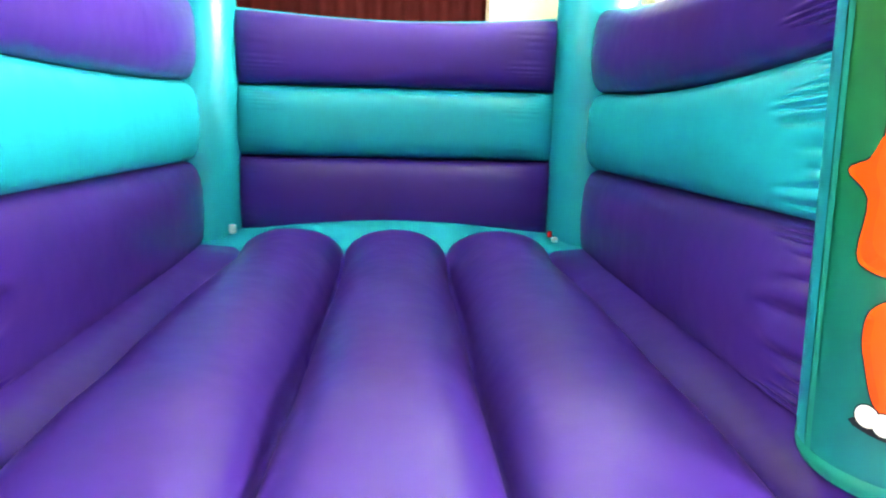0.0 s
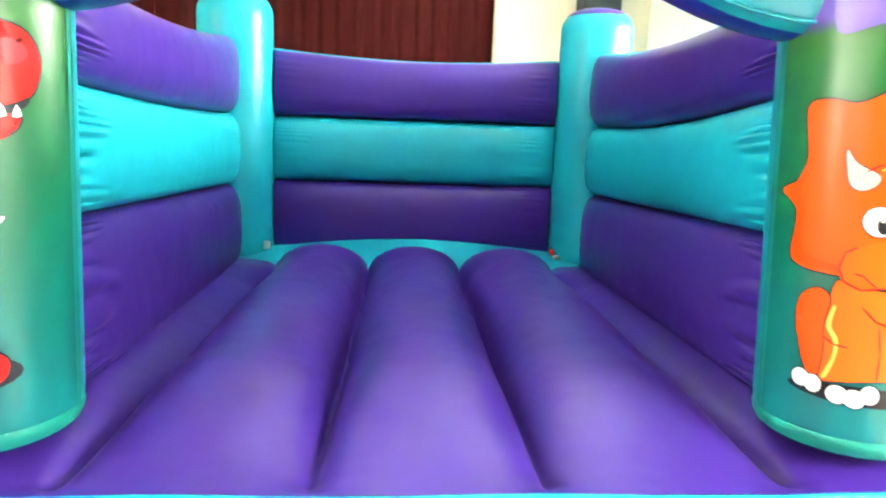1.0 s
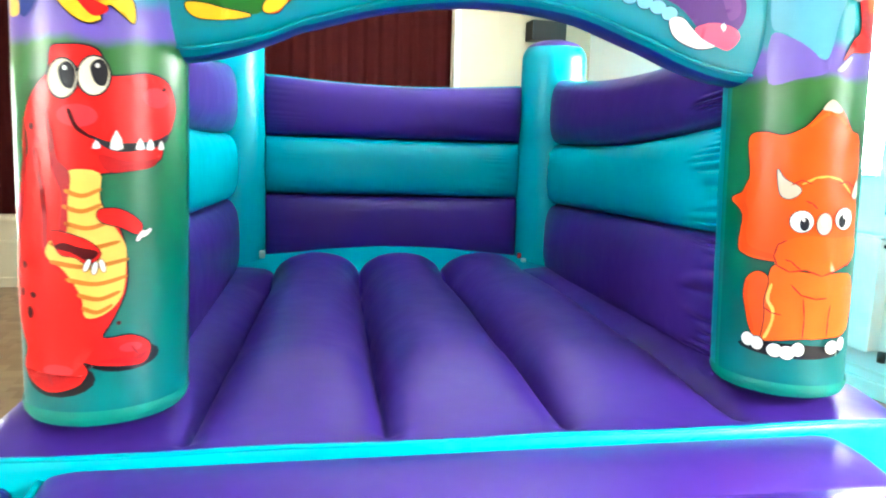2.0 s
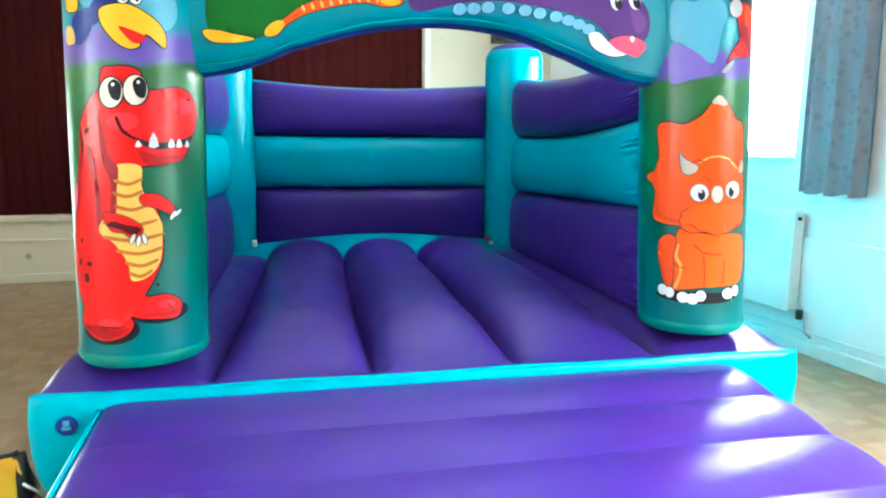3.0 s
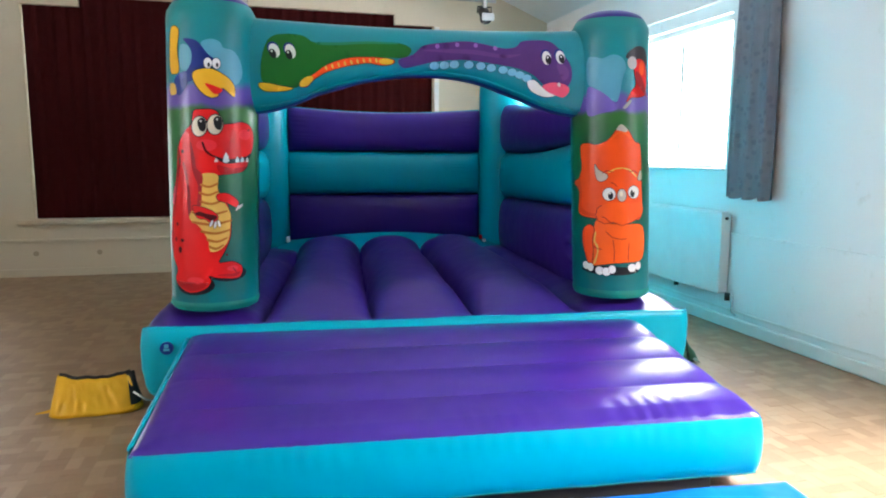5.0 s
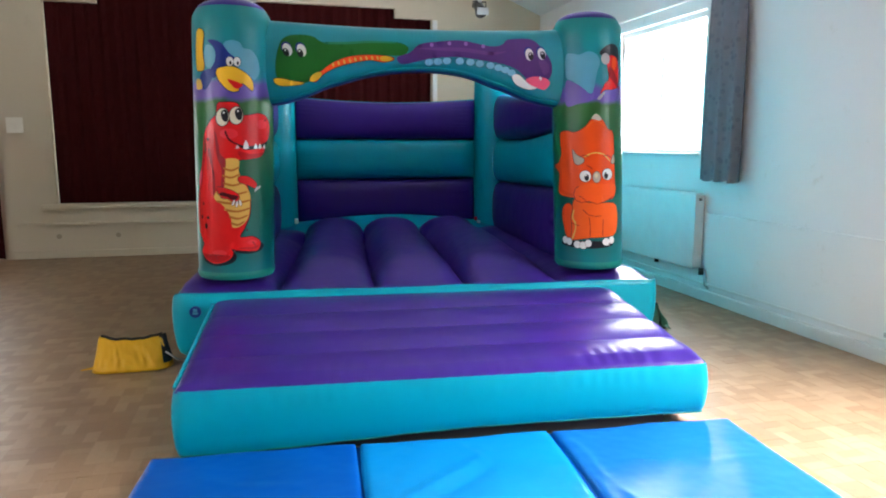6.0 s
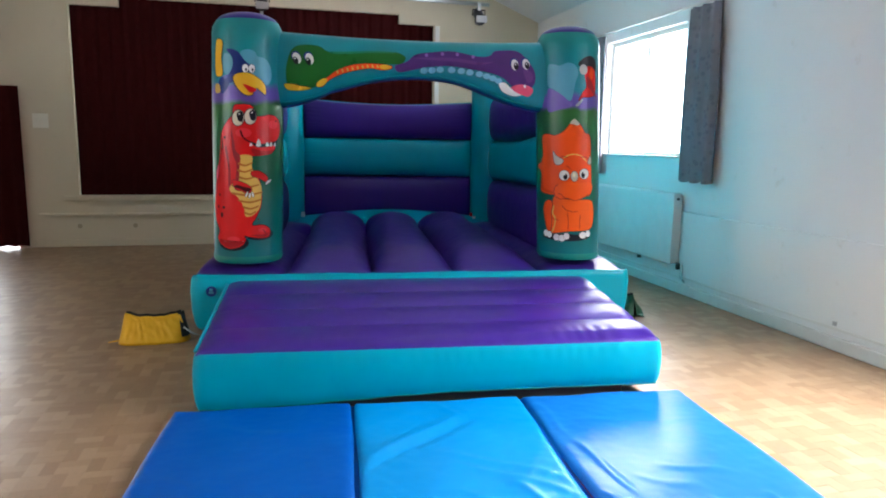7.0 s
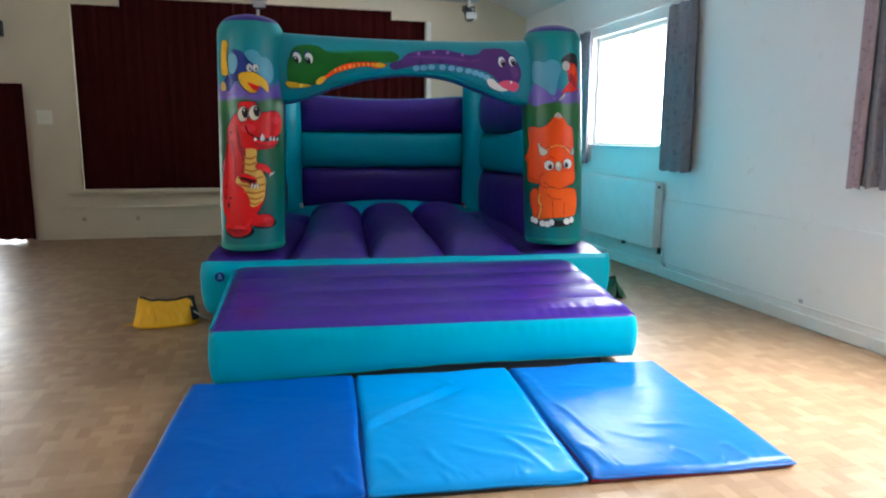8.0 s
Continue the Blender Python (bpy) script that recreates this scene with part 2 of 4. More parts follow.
# ---- mesh helpers ----
def link_mesh(name, bm, mat, parent=None, label="", smooth=True, m=None):
    bmesh.ops.recalc_face_normals(bm, faces=bm.faces)
    me = bpy.data.meshes.new(name)
    for f in bm.faces:
        f.smooth = smooth
    bm.to_mesh(me)
    bm.free()
    for mt in (mat if isinstance(mat, (list, tuple)) else [mat]):
        me.materials.append(mt)
    ob = new(name, me)
    if parent:
        ob.parent = parent
    if m is not None:
        ob.matrix_world = m
    if label:
        tagged(ob, label)
    return ob


def part(name, bm, mat, parent, label="", smooth=True):
    return link_mesh(name, bm, mat, parent, label, smooth)


def sheet(fn, nu, nv, close_u=False, bm=None):
    """A grid of faces over u, v in 0..1 through the places fn(u, v)."""
    bm = bm or bmesh.new()
    cols = nu if close_u else nu + 1
    vs = [[bm.verts.new(fn(i / nu, j / nv)) for i in range(cols)] for j in range(nv + 1)]
    for j in range(nv):
        for i in range(nu):
            k = (i + 1) % cols
            bm.faces.new((vs[j][i], vs[j][k], vs[j + 1][k], vs[j + 1][i]))
    return bm


def box(x0, x1, y0, y1, z0, z1, bevel=0.0, seg=2, bm=None):
    bm = bm or bmesh.new()
    r = bmesh.ops.create_cube(bm, size=1.0)
    bmesh.ops.scale(bm, vec=(x1 - x0, y1 - y0, z1 - z0), verts=r["verts"])
    bmesh.ops.translate(bm, vec=((x0 + x1) / 2, (y0 + y1) / 2, (z0 + z1) / 2), verts=r["verts"])
    if bevel:
        es = list({e for v in r["verts"] for e in v.link_edges})
        bmesh.ops.bevel(bm, geom=es, offset=bevel, segments=seg, affect="EDGES", profile=0.6)
    return bm


def tube(pts, r, n=8, bm=None):
    """A round bar through the places pts."""
    bm = bm or bmesh.new()
    pts = [Vector(p) for p in pts]
    rings = []
    for i, p in enumerate(pts):
        d = (pts[min(i + 1, len(pts) - 1)] - pts[max(i - 1, 0)]).normalized()
        a = d.orthogonal().normalized() if i == 0 else (a0 - d * a0.dot(d)).normalized()
        a0, b = a, d.cross(a)
        rings.append([bm.verts.new(p + r * (math.cos(t) * a + math.sin(t) * b)) for t in [2 * math.pi * k / n for k in range(n)]])
    for q, s in zip(rings, rings[1:]):
        for k in range(n):
            bm.faces.new((q[k], q[(k + 1) % n], s[(k + 1) % n], s[k]))
    bm.faces.new(rings[0][::-1])
    bm.faces.new(rings[-1])
    return bm


def spow(v, e):
    return math.copysign(abs(v) ** e, v)


def sstep(a, b, v):
    t = min(1.0, max(0.0, (v - a) / (b - a)))
    return t * t * (3 - 2 * t)


def lerp(a, b, t):
    return a + (b - a) * t


def curve_at(pts, x):
    """Height on a smooth line through a few (x, z) pairs."""
    n = len(pts)
    if x <= pts[0][0]:
        return pts[0][1]
    if x >= pts[-1][0]:
        return pts[-1][1]
    i = max(k for k in range(n - 1) if pts[k][0] <= x)
    p0, p1, p2, p3 = pts[max(i - 1, 0)], pts[i], pts[i + 1], pts[min(i + 2, n - 1)]
    t = (x - p1[0]) / (p2[0] - p1[0])
    m1, m2 = (p2[1] - p0[1]) / 2, (p3[1] - p1[1]) / 2
    return (2 * t**3 - 3 * t**2 + 1) * p1[1] + (t**3 - 2 * t**2 + t) * m1 + (3 * t**2 - 2 * t**3) * p2[1] + (t**3 - t**2) * m2


def rounded(pts, steps=4):
    """A closed smooth outline through the corner points."""
    n, out = len(pts), []
    for i in range(n):
        p0, p1, p2, p3 = (pts[(i + k - 1) % n] for k in range(4))
        for s in range(steps):
            t = s / steps
            out.append(tuple(0.5 * (2 * p1[a] + (p2[a] - p0[a]) * t + (2 * p0[a] - 5 * p1[a] + 4 * p2[a] - p3[a]) * t * t
                                    + (3 * p1[a] - p0[a] - 3 * p2[a] + p3[a]) * t**3) for a in (0, 1)))
    return out


def outline(text):
    return [tuple(float(c) for c in w.split(",")) for w in text.split()]


def oval(u, v, a, b, turn=0.0, n=18):
    c, s = math.cos(turn), math.sin(turn)
    return [(u + a * math.cos(t) * c - b * math.sin(t) * s, v + a * math.cos(t) * s + b * math.sin(t) * c) for t in [2 * math.pi * k / n for k in range(n)]]


def print_shape(name, pts, onto, lift, mat, parent, label="", grow=0.0):
    """One patch of print: a flat outline laid on the skin onto(u, v, lift)."""
    if grow:
        cu, cv = sum(p[0] for p in pts) / len(pts), sum(p[1] for p in pts) / len(pts)
        n, out = len(pts), []
        area = sum(pts[i][0] * pts[(i + 1) % n][1] - pts[(i + 1) % n][0] * pts[i][1] for i in range(n))
        for i in range(n):
            a, b = pts[i - 1], pts[(i + 1) % n]
            d = Vector((b[1] - a[1], a[0] - b[0]))
            d = d.normalized() * grow * (1 if area > 0 else -1) if d.length > 1e-9 else Vector((0, 0))
            out.append((pts[i][0] + d.x, pts[i][1] + d.y))
        pts = out
    bm = bmesh.new()
    f = bm.faces.new([bm.verts.new((p[0], p[1], 0)) for p in pts])
    bmesh.ops.triangulate(bm, faces=[f])
    for axis, lim in ((0, (min(p[0] for p in pts), max(p[0] for p in pts))), (1, (min(p[1] for p in pts), max(p[1] for p in pts)))):
        step = 0.03 if axis == 0 else 0.05
        k = math.ceil(lim[0] / step)
        while k * step < lim[1]:
            co, no = [0, 0, 0], [0, 0, 0]
            co[axis], no[axis] = k * step, 1
            bmesh.ops.bisect_plane(bm, geom=bm.verts[:] + bm.edges[:] + bm.faces[:], plane_co=co, plane_no=no)
            k += 1
    for v in bm.verts:
        v.co = onto(v.co.x, v.co.y, lift)
    return part(name, bm, mat, parent, label)


# ---- the hall ----
def setting(name, bm, mat, label="", category="", smooth=False):
    ob = link_mesh(name, bm, mat, None, "", smooth, HALL.copy())
    return tagged(ob, label, category, "", "structure")


def wall_with_holes(along, at, thick, a0, a1, z0, z1, holes):
    """A thick wall along x or y with rectangular openings (a, b, z, z)."""
    bm = bmesh.new()
    cuts_a = sorted({a0, a1, *[h[0] for h in holes], *[h[1] for h in holes]})
    cuts_z = sorted({z0, z1, *[h[2] for h in holes], *[h[3] for h in holes]})
    n, mz = len(cuts_a) - 1, len(cuts_z) - 1
    solid = [[not any(h[0] <= (cuts_a[i] + cuts_a[i + 1]) / 2 <= h[1] and h[2] <= (cuts_z[j] + cuts_z[j + 1]) / 2 <= h[3] for h in holes)
              for j in range(mz)] for i in range(n)]

    def put(a, t, z):
        return (a, at + t, z) if along == "x" else (at + t, a, z)

    def quad(*ps):
        bm.faces.new([bm.verts.new(put(*p)) for p in ps])

    for i in range(n):
        for j in range(mz):
            if not solid[i][j]:
                continue
            a, b, c, d = cuts_a[i], cuts_a[i + 1], cuts_z[j], cuts_z[j + 1]
            quad((a, 0, c), (b, 0, c), (b, 0, d), (a, 0, d))
            quad((a, thick, c), (a, thick, d), (b, thick, d), (b, thick, c))
            if i == 0 or not solid[i - 1][j]:
                quad((a, 0, c), (a, 0, d), (a, thick, d), (a, thick, c))
            if i == n - 1 or not solid[i + 1][j]:
                quad((b, 0, c), (b, thick, c), (b, thick, d), (b, 0, d))
            if j == 0 or not solid[i][j - 1]:
                quad((a, 0, c), (a, thick, c), (b, thick, c), (b, 0, c))
            if j == mz - 1 or not solid[i][j + 1]:
                quad((a, 0, d), (b, 0, d), (b, thick, d), (a, thick, d))
    bmesh.ops.remove_doubles(bm, verts=bm.verts, dist=1e-5)
    return bm


SILL, HEAD = 1.28, 2.55
NEAR_WINDOWS = [(2.27, 3.82), (-2.3, -0.55), (-6.25, -4.55)]
# the far wall is out of view; its openings are assumed
ASSUMED_WINDOWS = [(-1.85, -0.15), (-6.25, -4.55)]
STAGE = (-3.28, 1.36, 0.66, 3.01)
DOOR = (-5.1, -4.0, 0.0, 2.0)
RIDGE = 4.1

setting("wall_east", wall_with_holes("y", WALL_X, 0.25, REAR_Y, BACK_Y, 0, EAVES, [(a, b, SILL, HEAD) for a, b in NEAR_WINDOWS]), WHITE_WALL,
        "pale painted hall wall with tall windows", "wall")
setting("wall_west", wall_with_holes("y", LEFT_X, -0.25, REAR_Y, BACK_Y, 0, EAVES, [(a, b, SILL, HEAD) for a, b in ASSUMED_WINDOWS]), CREAM,
        "cream painted hall wall with assumed windows", "wall")
bm = wall_with_holes("x", BACK_Y, 0.3, LEFT_X, WALL_X, 0, 4.3, [STAGE, (-2.7, 0.86, 3.01, 3.13), DOOR])
setting("wall_north", bm, CREAM, "cream painted wall round the stage opening", "wall")
setting("wall_south", wall_with_holes("x", REAR_Y, -0.25, LEFT_X, WALL_X, 0, 4.3, []), REAR, "plain brown rear wall of the hall", "wall")

# ceiling: flat in the middle, sloping down to the eaves on both sides
bm = bmesh.new()
for a, b in (((WALL_X + 0.2, EAVES - 0.08), (1.6, 3.66)), ((1.6, 3.66), (-5.4, 3.66)), ((-5.4, 3.66), (LEFT_X - 0.2, EAVES - 0.08))):
    lo = [bm.verts.new((p[0], y, p[1])) for p, y in ((a, REAR_Y - 0.1), (b, REAR_Y - 0.1), (b, BACK_Y + 0.1), (a, BACK_Y + 0.1))]
    hi = [bm.verts.new((v.co.x, v.co.y, v.co.z + 0.12)) for v in lo]
    bm.faces.new(lo)
    bm.faces.new(hi[::-1])
    for k in range(4):
        bm.faces.new((lo[k], lo[(k + 1) % 4], hi[(k + 1) % 4], hi[k]))
setting("ceiling", bm, CEILING, "white ceiling sloping down to the side walls", "ceiling")

# lower half of the east wall stands a finger proud, with a skirting and a pipe trunk
DADO = 0.78
setting("dado", box(WALL_X - 0.03, WALL_X - 0.002, REAR_Y, BACK_Y - 0.02, 0.1, DADO, 0.005), WHITE_WALL, "low painted wall lining with a thin ledge", "dado")
setting("baseboard", box(WALL_X - 0.05, WALL_X - 0.003, REAR_Y, BACK_Y - 0.02, 0.002, 0.1, 0.012), GLOSS_WHITE, "painted skirting board", "skirting")
setting("trim", box(WALL_X - 0.044, WALL_X - 0.0325, -3.4, 3.9, 0.145, 0.165, 0.004), GLOSS_WHITE, "thin painted cable trunking above the skirting", "trunking")
setting("baseboard", box(-3.8, WALL_X - 0.06, BACK_Y - 0.03, BACK_Y - 0.003, 0.002, 0.09, 0.006), CREAM, "painted skirting under the stage", "skirting")
setting("trim", box(-3.75, 1.55, BACK_Y - 0.035, BACK_Y - 0.003, 0.40, 0.43, 0.006), CREAM, "painted rail across the stage front", "rail")
setting("trim", box(-3.45, 1.5, BACK_Y - 0.06, BACK_Y - 0.003, 0.6, 0.655, 0.012), CREAM, "rounded painted edge of the stage floor", "stage edge")
setting("trim", box(1.365, 1.43, BACK_Y - 0.03, BACK_Y - 0.003, 0.66, 3.0, 0.006), GLOSS_WHITE, "white painted frame beside the stage opening", "frame")

# stage recess behind the curtains
bm = box(-3.9, 1.6, BACK_Y + 0.32, BACK_Y + 1.6, 0.3, 0.62)
setting("stage_floor", bm, SUBFLOOR, "dark boarded stage floor behind the curtains", "stage")
bm = box(-4.0, 1.7, BACK_Y + 1.6, BACK_Y + 1.7, 0.3, 3.6)
setting("stage_back", bm, CREAM, "plain back wall of the stage", "wall")


def drape(name, x0, x1, y, z0, z1, folds, depth, mat, label, category, turn=False, group="", taper=0.0, seed=0):
    """A hanging cloth with uneven pleats and real thickness, along x (or along y when turned)."""
    rnd = random.Random(seed)
    ph = [rnd.uniform(0, 6.28) for _ in range(4)]
    mid = (x0 + x1) / 2

    def put(u, v, back):
        s = lerp(x0, x1, u)
        z = lerp(z0, z1, v)
        s = mid + (s - mid) * (1 - taper * v * v)
        w = math.sin(u * folds * 6.283 + ph[0] + 0.5 * math.sin(u * 9 + ph[1])) + 0.4 * math.sin(u * folds * 11.3 + ph[2] + v)
        d = y + depth * w * (0.75 + 0.25 * (1 - v)) + back
        z += 0.008 * math.sin(u * folds * 6.283 + ph[3]) * (1 - v)
        return (s, d, z) if not turn else (d, s, z)

    n = max(24, int(folds * 12))
    bm = sheet(lambda u, v: put(u, v, 0), n, 6)
    sheet(lambda u, v: put(u, v, 0.006), n, 6, bm=bm)
    ob = link_mesh(name, bm, mat, None, "", True, HALL.copy())
    return tagged(ob, label, category, group)


drape("stage_curtain", -3.272, -0.985, BACK_Y + 0.06, 0.65, 3.128, 17, 0.009, MAROON, "dark maroon velvet stage curtain, drawn closed", "curtain", group="stage curtains", seed=3)
drape("stage_curtain", -0.95, 1.354, BACK_Y + 0.06, 0.65, 3.128, 16, 0.009, MAROON, "dark maroon velvet stage curtain, drawn closed", "curtain", group="stage curtains", seed=5)
tagged(link_mesh("curtain_bracket", box(-0.985, -0.945, BACK_Y - 0.005, BACK_Y + 0.02, 3.0, 3.128, 0.005), METAL, None, "", False, HALL.copy()),
       "short grey metal bracket between the stage curtains", "bracket")


# windows: white frames in the reveals, a pane each, a board as sill
def make_window(x, y0, y1, inward, n):
    w = setting("window_%d" % n, box(x - 0.03, x + 0.03, y0, y0 + 0.05, SILL, HEAD, 0.006), GLOSS_WHITE, "tall white-framed window, bright daylight outside", "window")
    part("frame", box(x - 0.03, x + 0.03, y1 - 0.05, y1, SILL, HEAD, 0.006), GLOSS_WHITE, w, smooth=False)
    part("frame", box(x - 0.03, x + 0.03, y0 + 0.05, y1 - 0.05, SILL, SILL + 0.05, 0.006), GLOSS_WHITE, w, smooth=False)
    part("frame", box(x - 0.03, x + 0.03, y0 + 0.05, y1 - 0.05, HEAD - 0.05, HEAD, 0.006), GLOSS_WHITE, w, smooth=False)
    part("mullion", box(x - 0.025, x + 0.025, (y0 + y1) / 2 - 0.02, (y0 + y1) / 2 + 0.02, SILL + 0.05, HEAD - 0.05, 0.005), GLOSS_WHITE, w, smooth=False)
    for a, b in ((y0 + 0.05, (y0 + y1) / 2 - 0.02), ((y0 + y1) / 2 + 0.02, y1 - 0.05)):
        p = part("pane", box(x - 0.003, x + 0.003, a, b, SILL + 0.05, HEAD - 0.05), GLASS, w, smooth=False)
        p.visible_shadow = False
    part("handle", box(x + inward * 0.055 - 0.008, x + inward * 0.055 + 0.008, (y0 + y1) / 2 - 0.5, (y0 + y1) / 2 - 0.38, 1.6, 1.615, 0.004), METAL, w, "grey metal window handle", False)
    lo, hi = sorted((x - 0.02, x + inward * 0.13))
    part("sill", box(lo, hi, y0 + 0.003, y1 - 0.003, SILL + 0.002, SILL + 0.02, 0.006), GLOSS_WHITE, w, smooth=False)


g, nt, bs = base_material("window_glass")
bs.inputs["Transmission Weight"].default_value, bs.inputs["Roughness"].default_value, bs.inputs["IOR"].default_value = 1.0, 0.0, 1.45
GLASS = g
bright, nt, bs = base_material("overcast_daylight")
bs.inputs["Base Color"].default_value = (0.9, 0.93, 0.95, 1)
bs.inputs["Emission Color"].default_value, bs.inputs["Emission Strength"].default_value = (0.95, 0.98, 1.0, 1), 9.0
for k, (a, b) in enumerate(NEAR_WINDOWS):
    make_window(WALL_X + 0.1, a, b, -1, k + 1)
for k, (a, b) in enumerate(ASSUMED_WINDOWS):
    make_window(LEFT_X - 0.1, a, b, 1, k + 4)
setting("backdrop", box(WALL_X + 2.2, WALL_X + 2.3, REAR_Y, BACK_Y + 6, -1, 7), bright, "bright hazy daylight outside the windows", "sky")
setting("backdrop", box(LEFT_X - 2.3, LEFT_X - 2.2, REAR_Y, BACK_Y + 3, -1, 6), bright, "bright hazy daylight outside the windows", "sky")
setting("backdrop", box(-6.5, -3.9, BACK_Y + 2.2, BACK_Y + 2.3, -0.5, 3.5), bright, "bright daylight beyond the open door", "sky")

# window curtains on a rail
for y0, y1, seed, mat in ((1.63, 2.14, 1, CURTAIN), (3.71, 4.0, 2, CURTAIN), (-0.62, -0.22, 4, CURTAIN), (-2.75, -2.25, 6, CURTAIN)):
    drape("window_curtain", y0, y1, WALL_X - 0.085, 1.07, 2.62, 3.2 if y1 - y0 > 0.3 else 2, 0.026, mat, "grey-blue patterned window curtain, drawn open", "curtain", True, "window curtains", 0.12, seed)
drape("window_curtain_lining", -0.25, -0.14, WALL_X - 0.1, 1.06, 2.6, 1, 0.012, CURTAIN_PINK, "faded pink patterned edge of a window curtain", "curtain", True, "", 0.0, 9)
for y0, y1 in ((1.6, 4.1), (-2.75, -0.05)):
    tagged(link_mesh("curtain_rail", tube([(WALL_X - 0.085, y0, 2.64), (WALL_X - 0.085, y1, 2.64)], 0.012), GLOSS_WHITE, None, "", True, HALL.copy()),
           "thin white curtain rail above a window", "curtain rail", "curtain rails")


# door at the end of the hall: one maroon leaf shut, the other open to daylight
drape("door_curtain", -4.36, -3.86, BACK_Y - 0.09, 0.03, 2.0, 3, 0.012, MAROON, "dark maroon curtain drawn back beside a bright doorway", "curtain", seed=8)
setting("door_1", box(-5.09, -5.04, BACK_Y + 0.02, BACK_Y + 0.28, 0.0, 1.99, 0.004), GLOSS_WHITE, "white door frame of an open doorway", "door")
setting("threshold", box(-5.03, -4.01, BACK_Y + 0.01, BACK_Y + 1.9, -0.1, 0.004), GLOSS_WHITE, "pale threshold floor beyond the doorway", "floor")
tagged(link_mesh("exit_box", box(-4.6, -4.03, BACK_Y - 0.09, BACK_Y - 0.003, 2.57, 2.76, 0.01), DARK_METAL, None, "", False, HALL.copy()), "black box mounted on the wall over the door", "sign box")
sw = tagged(link_mesh("switch_plate", box(-3.75, -3.57, BACK_Y - 0.012, BACK_Y - 0.003, 1.5, 1.68, 0.004), PLASTIC, None, "", False, HALL.copy()), "glossy cream switch plate on the wall", "switch plate")
for k in range(3):
    part("switch", box(-3.725 + k * 0.055, -3.7 + k * 0.055, BACK_Y - 0.02, BACK_Y - 0.012, 1.57, 1.61, 0.003), PLASTIC, sw, smooth=False)
# flat discs, darkened by colour, stand in for two shaded finger holes
for x in (-3.29, -2.63):
    tagged(link_mesh("hole_disc", tube([(x, BACK_Y - 0.012, 0.265), (x, BACK_Y - 0.003, 0.265)], 0.03, 14), CREAM_DARKER, None, "", False, HALL.copy()), "small round darker disc for a finger hole in the stage front", "plug", "stage front plugs")

tagged(link_mesh("loudspeaker", box(2.14, 2.52, BACK_Y - 0.2, BACK_Y - 0.003, 2.5, 2.7, 0.012), DARK_METAL, None, "", False, HALL.copy()), "black loudspeaker box mounted on the wall", "loudspeaker")
# lighting bar with spotlights in front of the stage
bar = tagged(link_mesh("lighting_bar", tube([(-1.7, 4.85, 3.12), (1.78, 4.85, 3.1)], 0.024, 10), METAL, None, "", True, HALL.copy()), "grey metal lighting bar hung before the stage", "lighting bar")
for x in (-1.5, 1.2):
    part("hanger", tube([(x, 4.85, 3.11), (x, 4.85, 3.68)], 0.012), METAL, bar)


def spotlight(x, tilt):
    root = tagged(new("spotlight"), "small black stage spotlight clamped to a bar", "spotlight", "spotlights")
    root.matrix_world = HALL @ pose(x, 4.85, 3.06)
    part("clamp", box(-0.02, 0.02, -0.03, 0.03, -0.04, 0.06, 0.006), METAL, root, smooth=False)
    part("bracket", tube([(-0.08, 0, -0.1), (-0.08, 0, -0.03), (0.08, 0, -0.03), (0.08, 0, -0.1)], 0.008), DARK_METAL, root)
    can = bmesh.new()
    prof = [(0.0, -0.1), (0.05, -0.1), (0.06, -0.04), (0.06, 0.06), (0.075, 0.1), (0.068, 0.1), (0.052, 0.06), (0.0, 0.05)]
    sheet(lambda u, v: (prof[round(v * 7)][0] * math.cos(6.2832 * u), -prof[round(v * 7)][1] * math.cos(tilt) - prof[round(v * 7)][0] * math.sin(6.2832 * u) * math.sin(tilt),
                        -0.1 + prof[round(v * 7)][0] * math.sin(6.2832 * u) * math.cos(tilt) - prof[round(v * 7)][1] * math.sin(tilt)), 16, 7, True, can)
    part("lamp_can", can, DARK_METAL, root)
    part("barn_door", box(-0.07, 0.07, -0.14, -0.132, -0.2, -0.12, 0.002), METAL, root, smooth=False)


spotlight(1.65, 0.7)
spotlight(-0.95, 0.5)


# radiator under the first window
rad = tagged(new("radiator"), "white enamelled panel radiator on the wall under a window", "radiator")
rad.matrix_world = HALL.copy()
bm = box(WALL_X - 0.13, WALL_X - 0.105, 2.1, 3.68, 0.28, 0.94, 0.01)
part("front_panel", bm, RAD, rad)
part("back_panel", box(WALL_X - 0.06, WALL_X - 0.04, 2.1, 3.68, 0.3, 0.92, 0.008), RAD, rad)
part("top_grille", box(WALL_X - 0.125, WALL_X - 0.045, 2.11, 3.67, 0.942, 0.95, 0.003), RAD, rad)
for y in (2.105, 3.675):
    part("side_cover", box(WALL_X - 0.128, WALL_X - 0.042, y - 0.008, y + 0.008, 0.29, 0.935, 0.004), RAD, rad)
for y in (2.04, 2.74):
    v = part("valve", tube([(WALL_X - 0.08, y, 0.3), (WALL_X - 0.08, y, 0.24)], 0.022, 12), DARK_METAL, rad, "dark radiator valve")
part("pipe", tube([(WALL_X - 0.08, 1.99, 0.3), (WALL_X - 0.08, 1.98, 0.16), (WALL_X - 0.06, 1.95, 0.13)], 0.009), METAL, rad, "thin radiator pipe")
part("bleed_screw", tube([(WALL_X - 0.09, 2.096, 0.9), (WALL_X - 0.09, 2.08, 0.9)], 0.012, 10), DARK_METAL, rad)
tagged(link_mesh("wall_socket", box(WALL_X - 0.042, WALL_X - 0.0305, 0.2, 0.23, 0.175, 0.205, 0.003), METAL, None, "", False, HALL.copy()), "small grey socket low on the wall", "socket", "wall sockets")


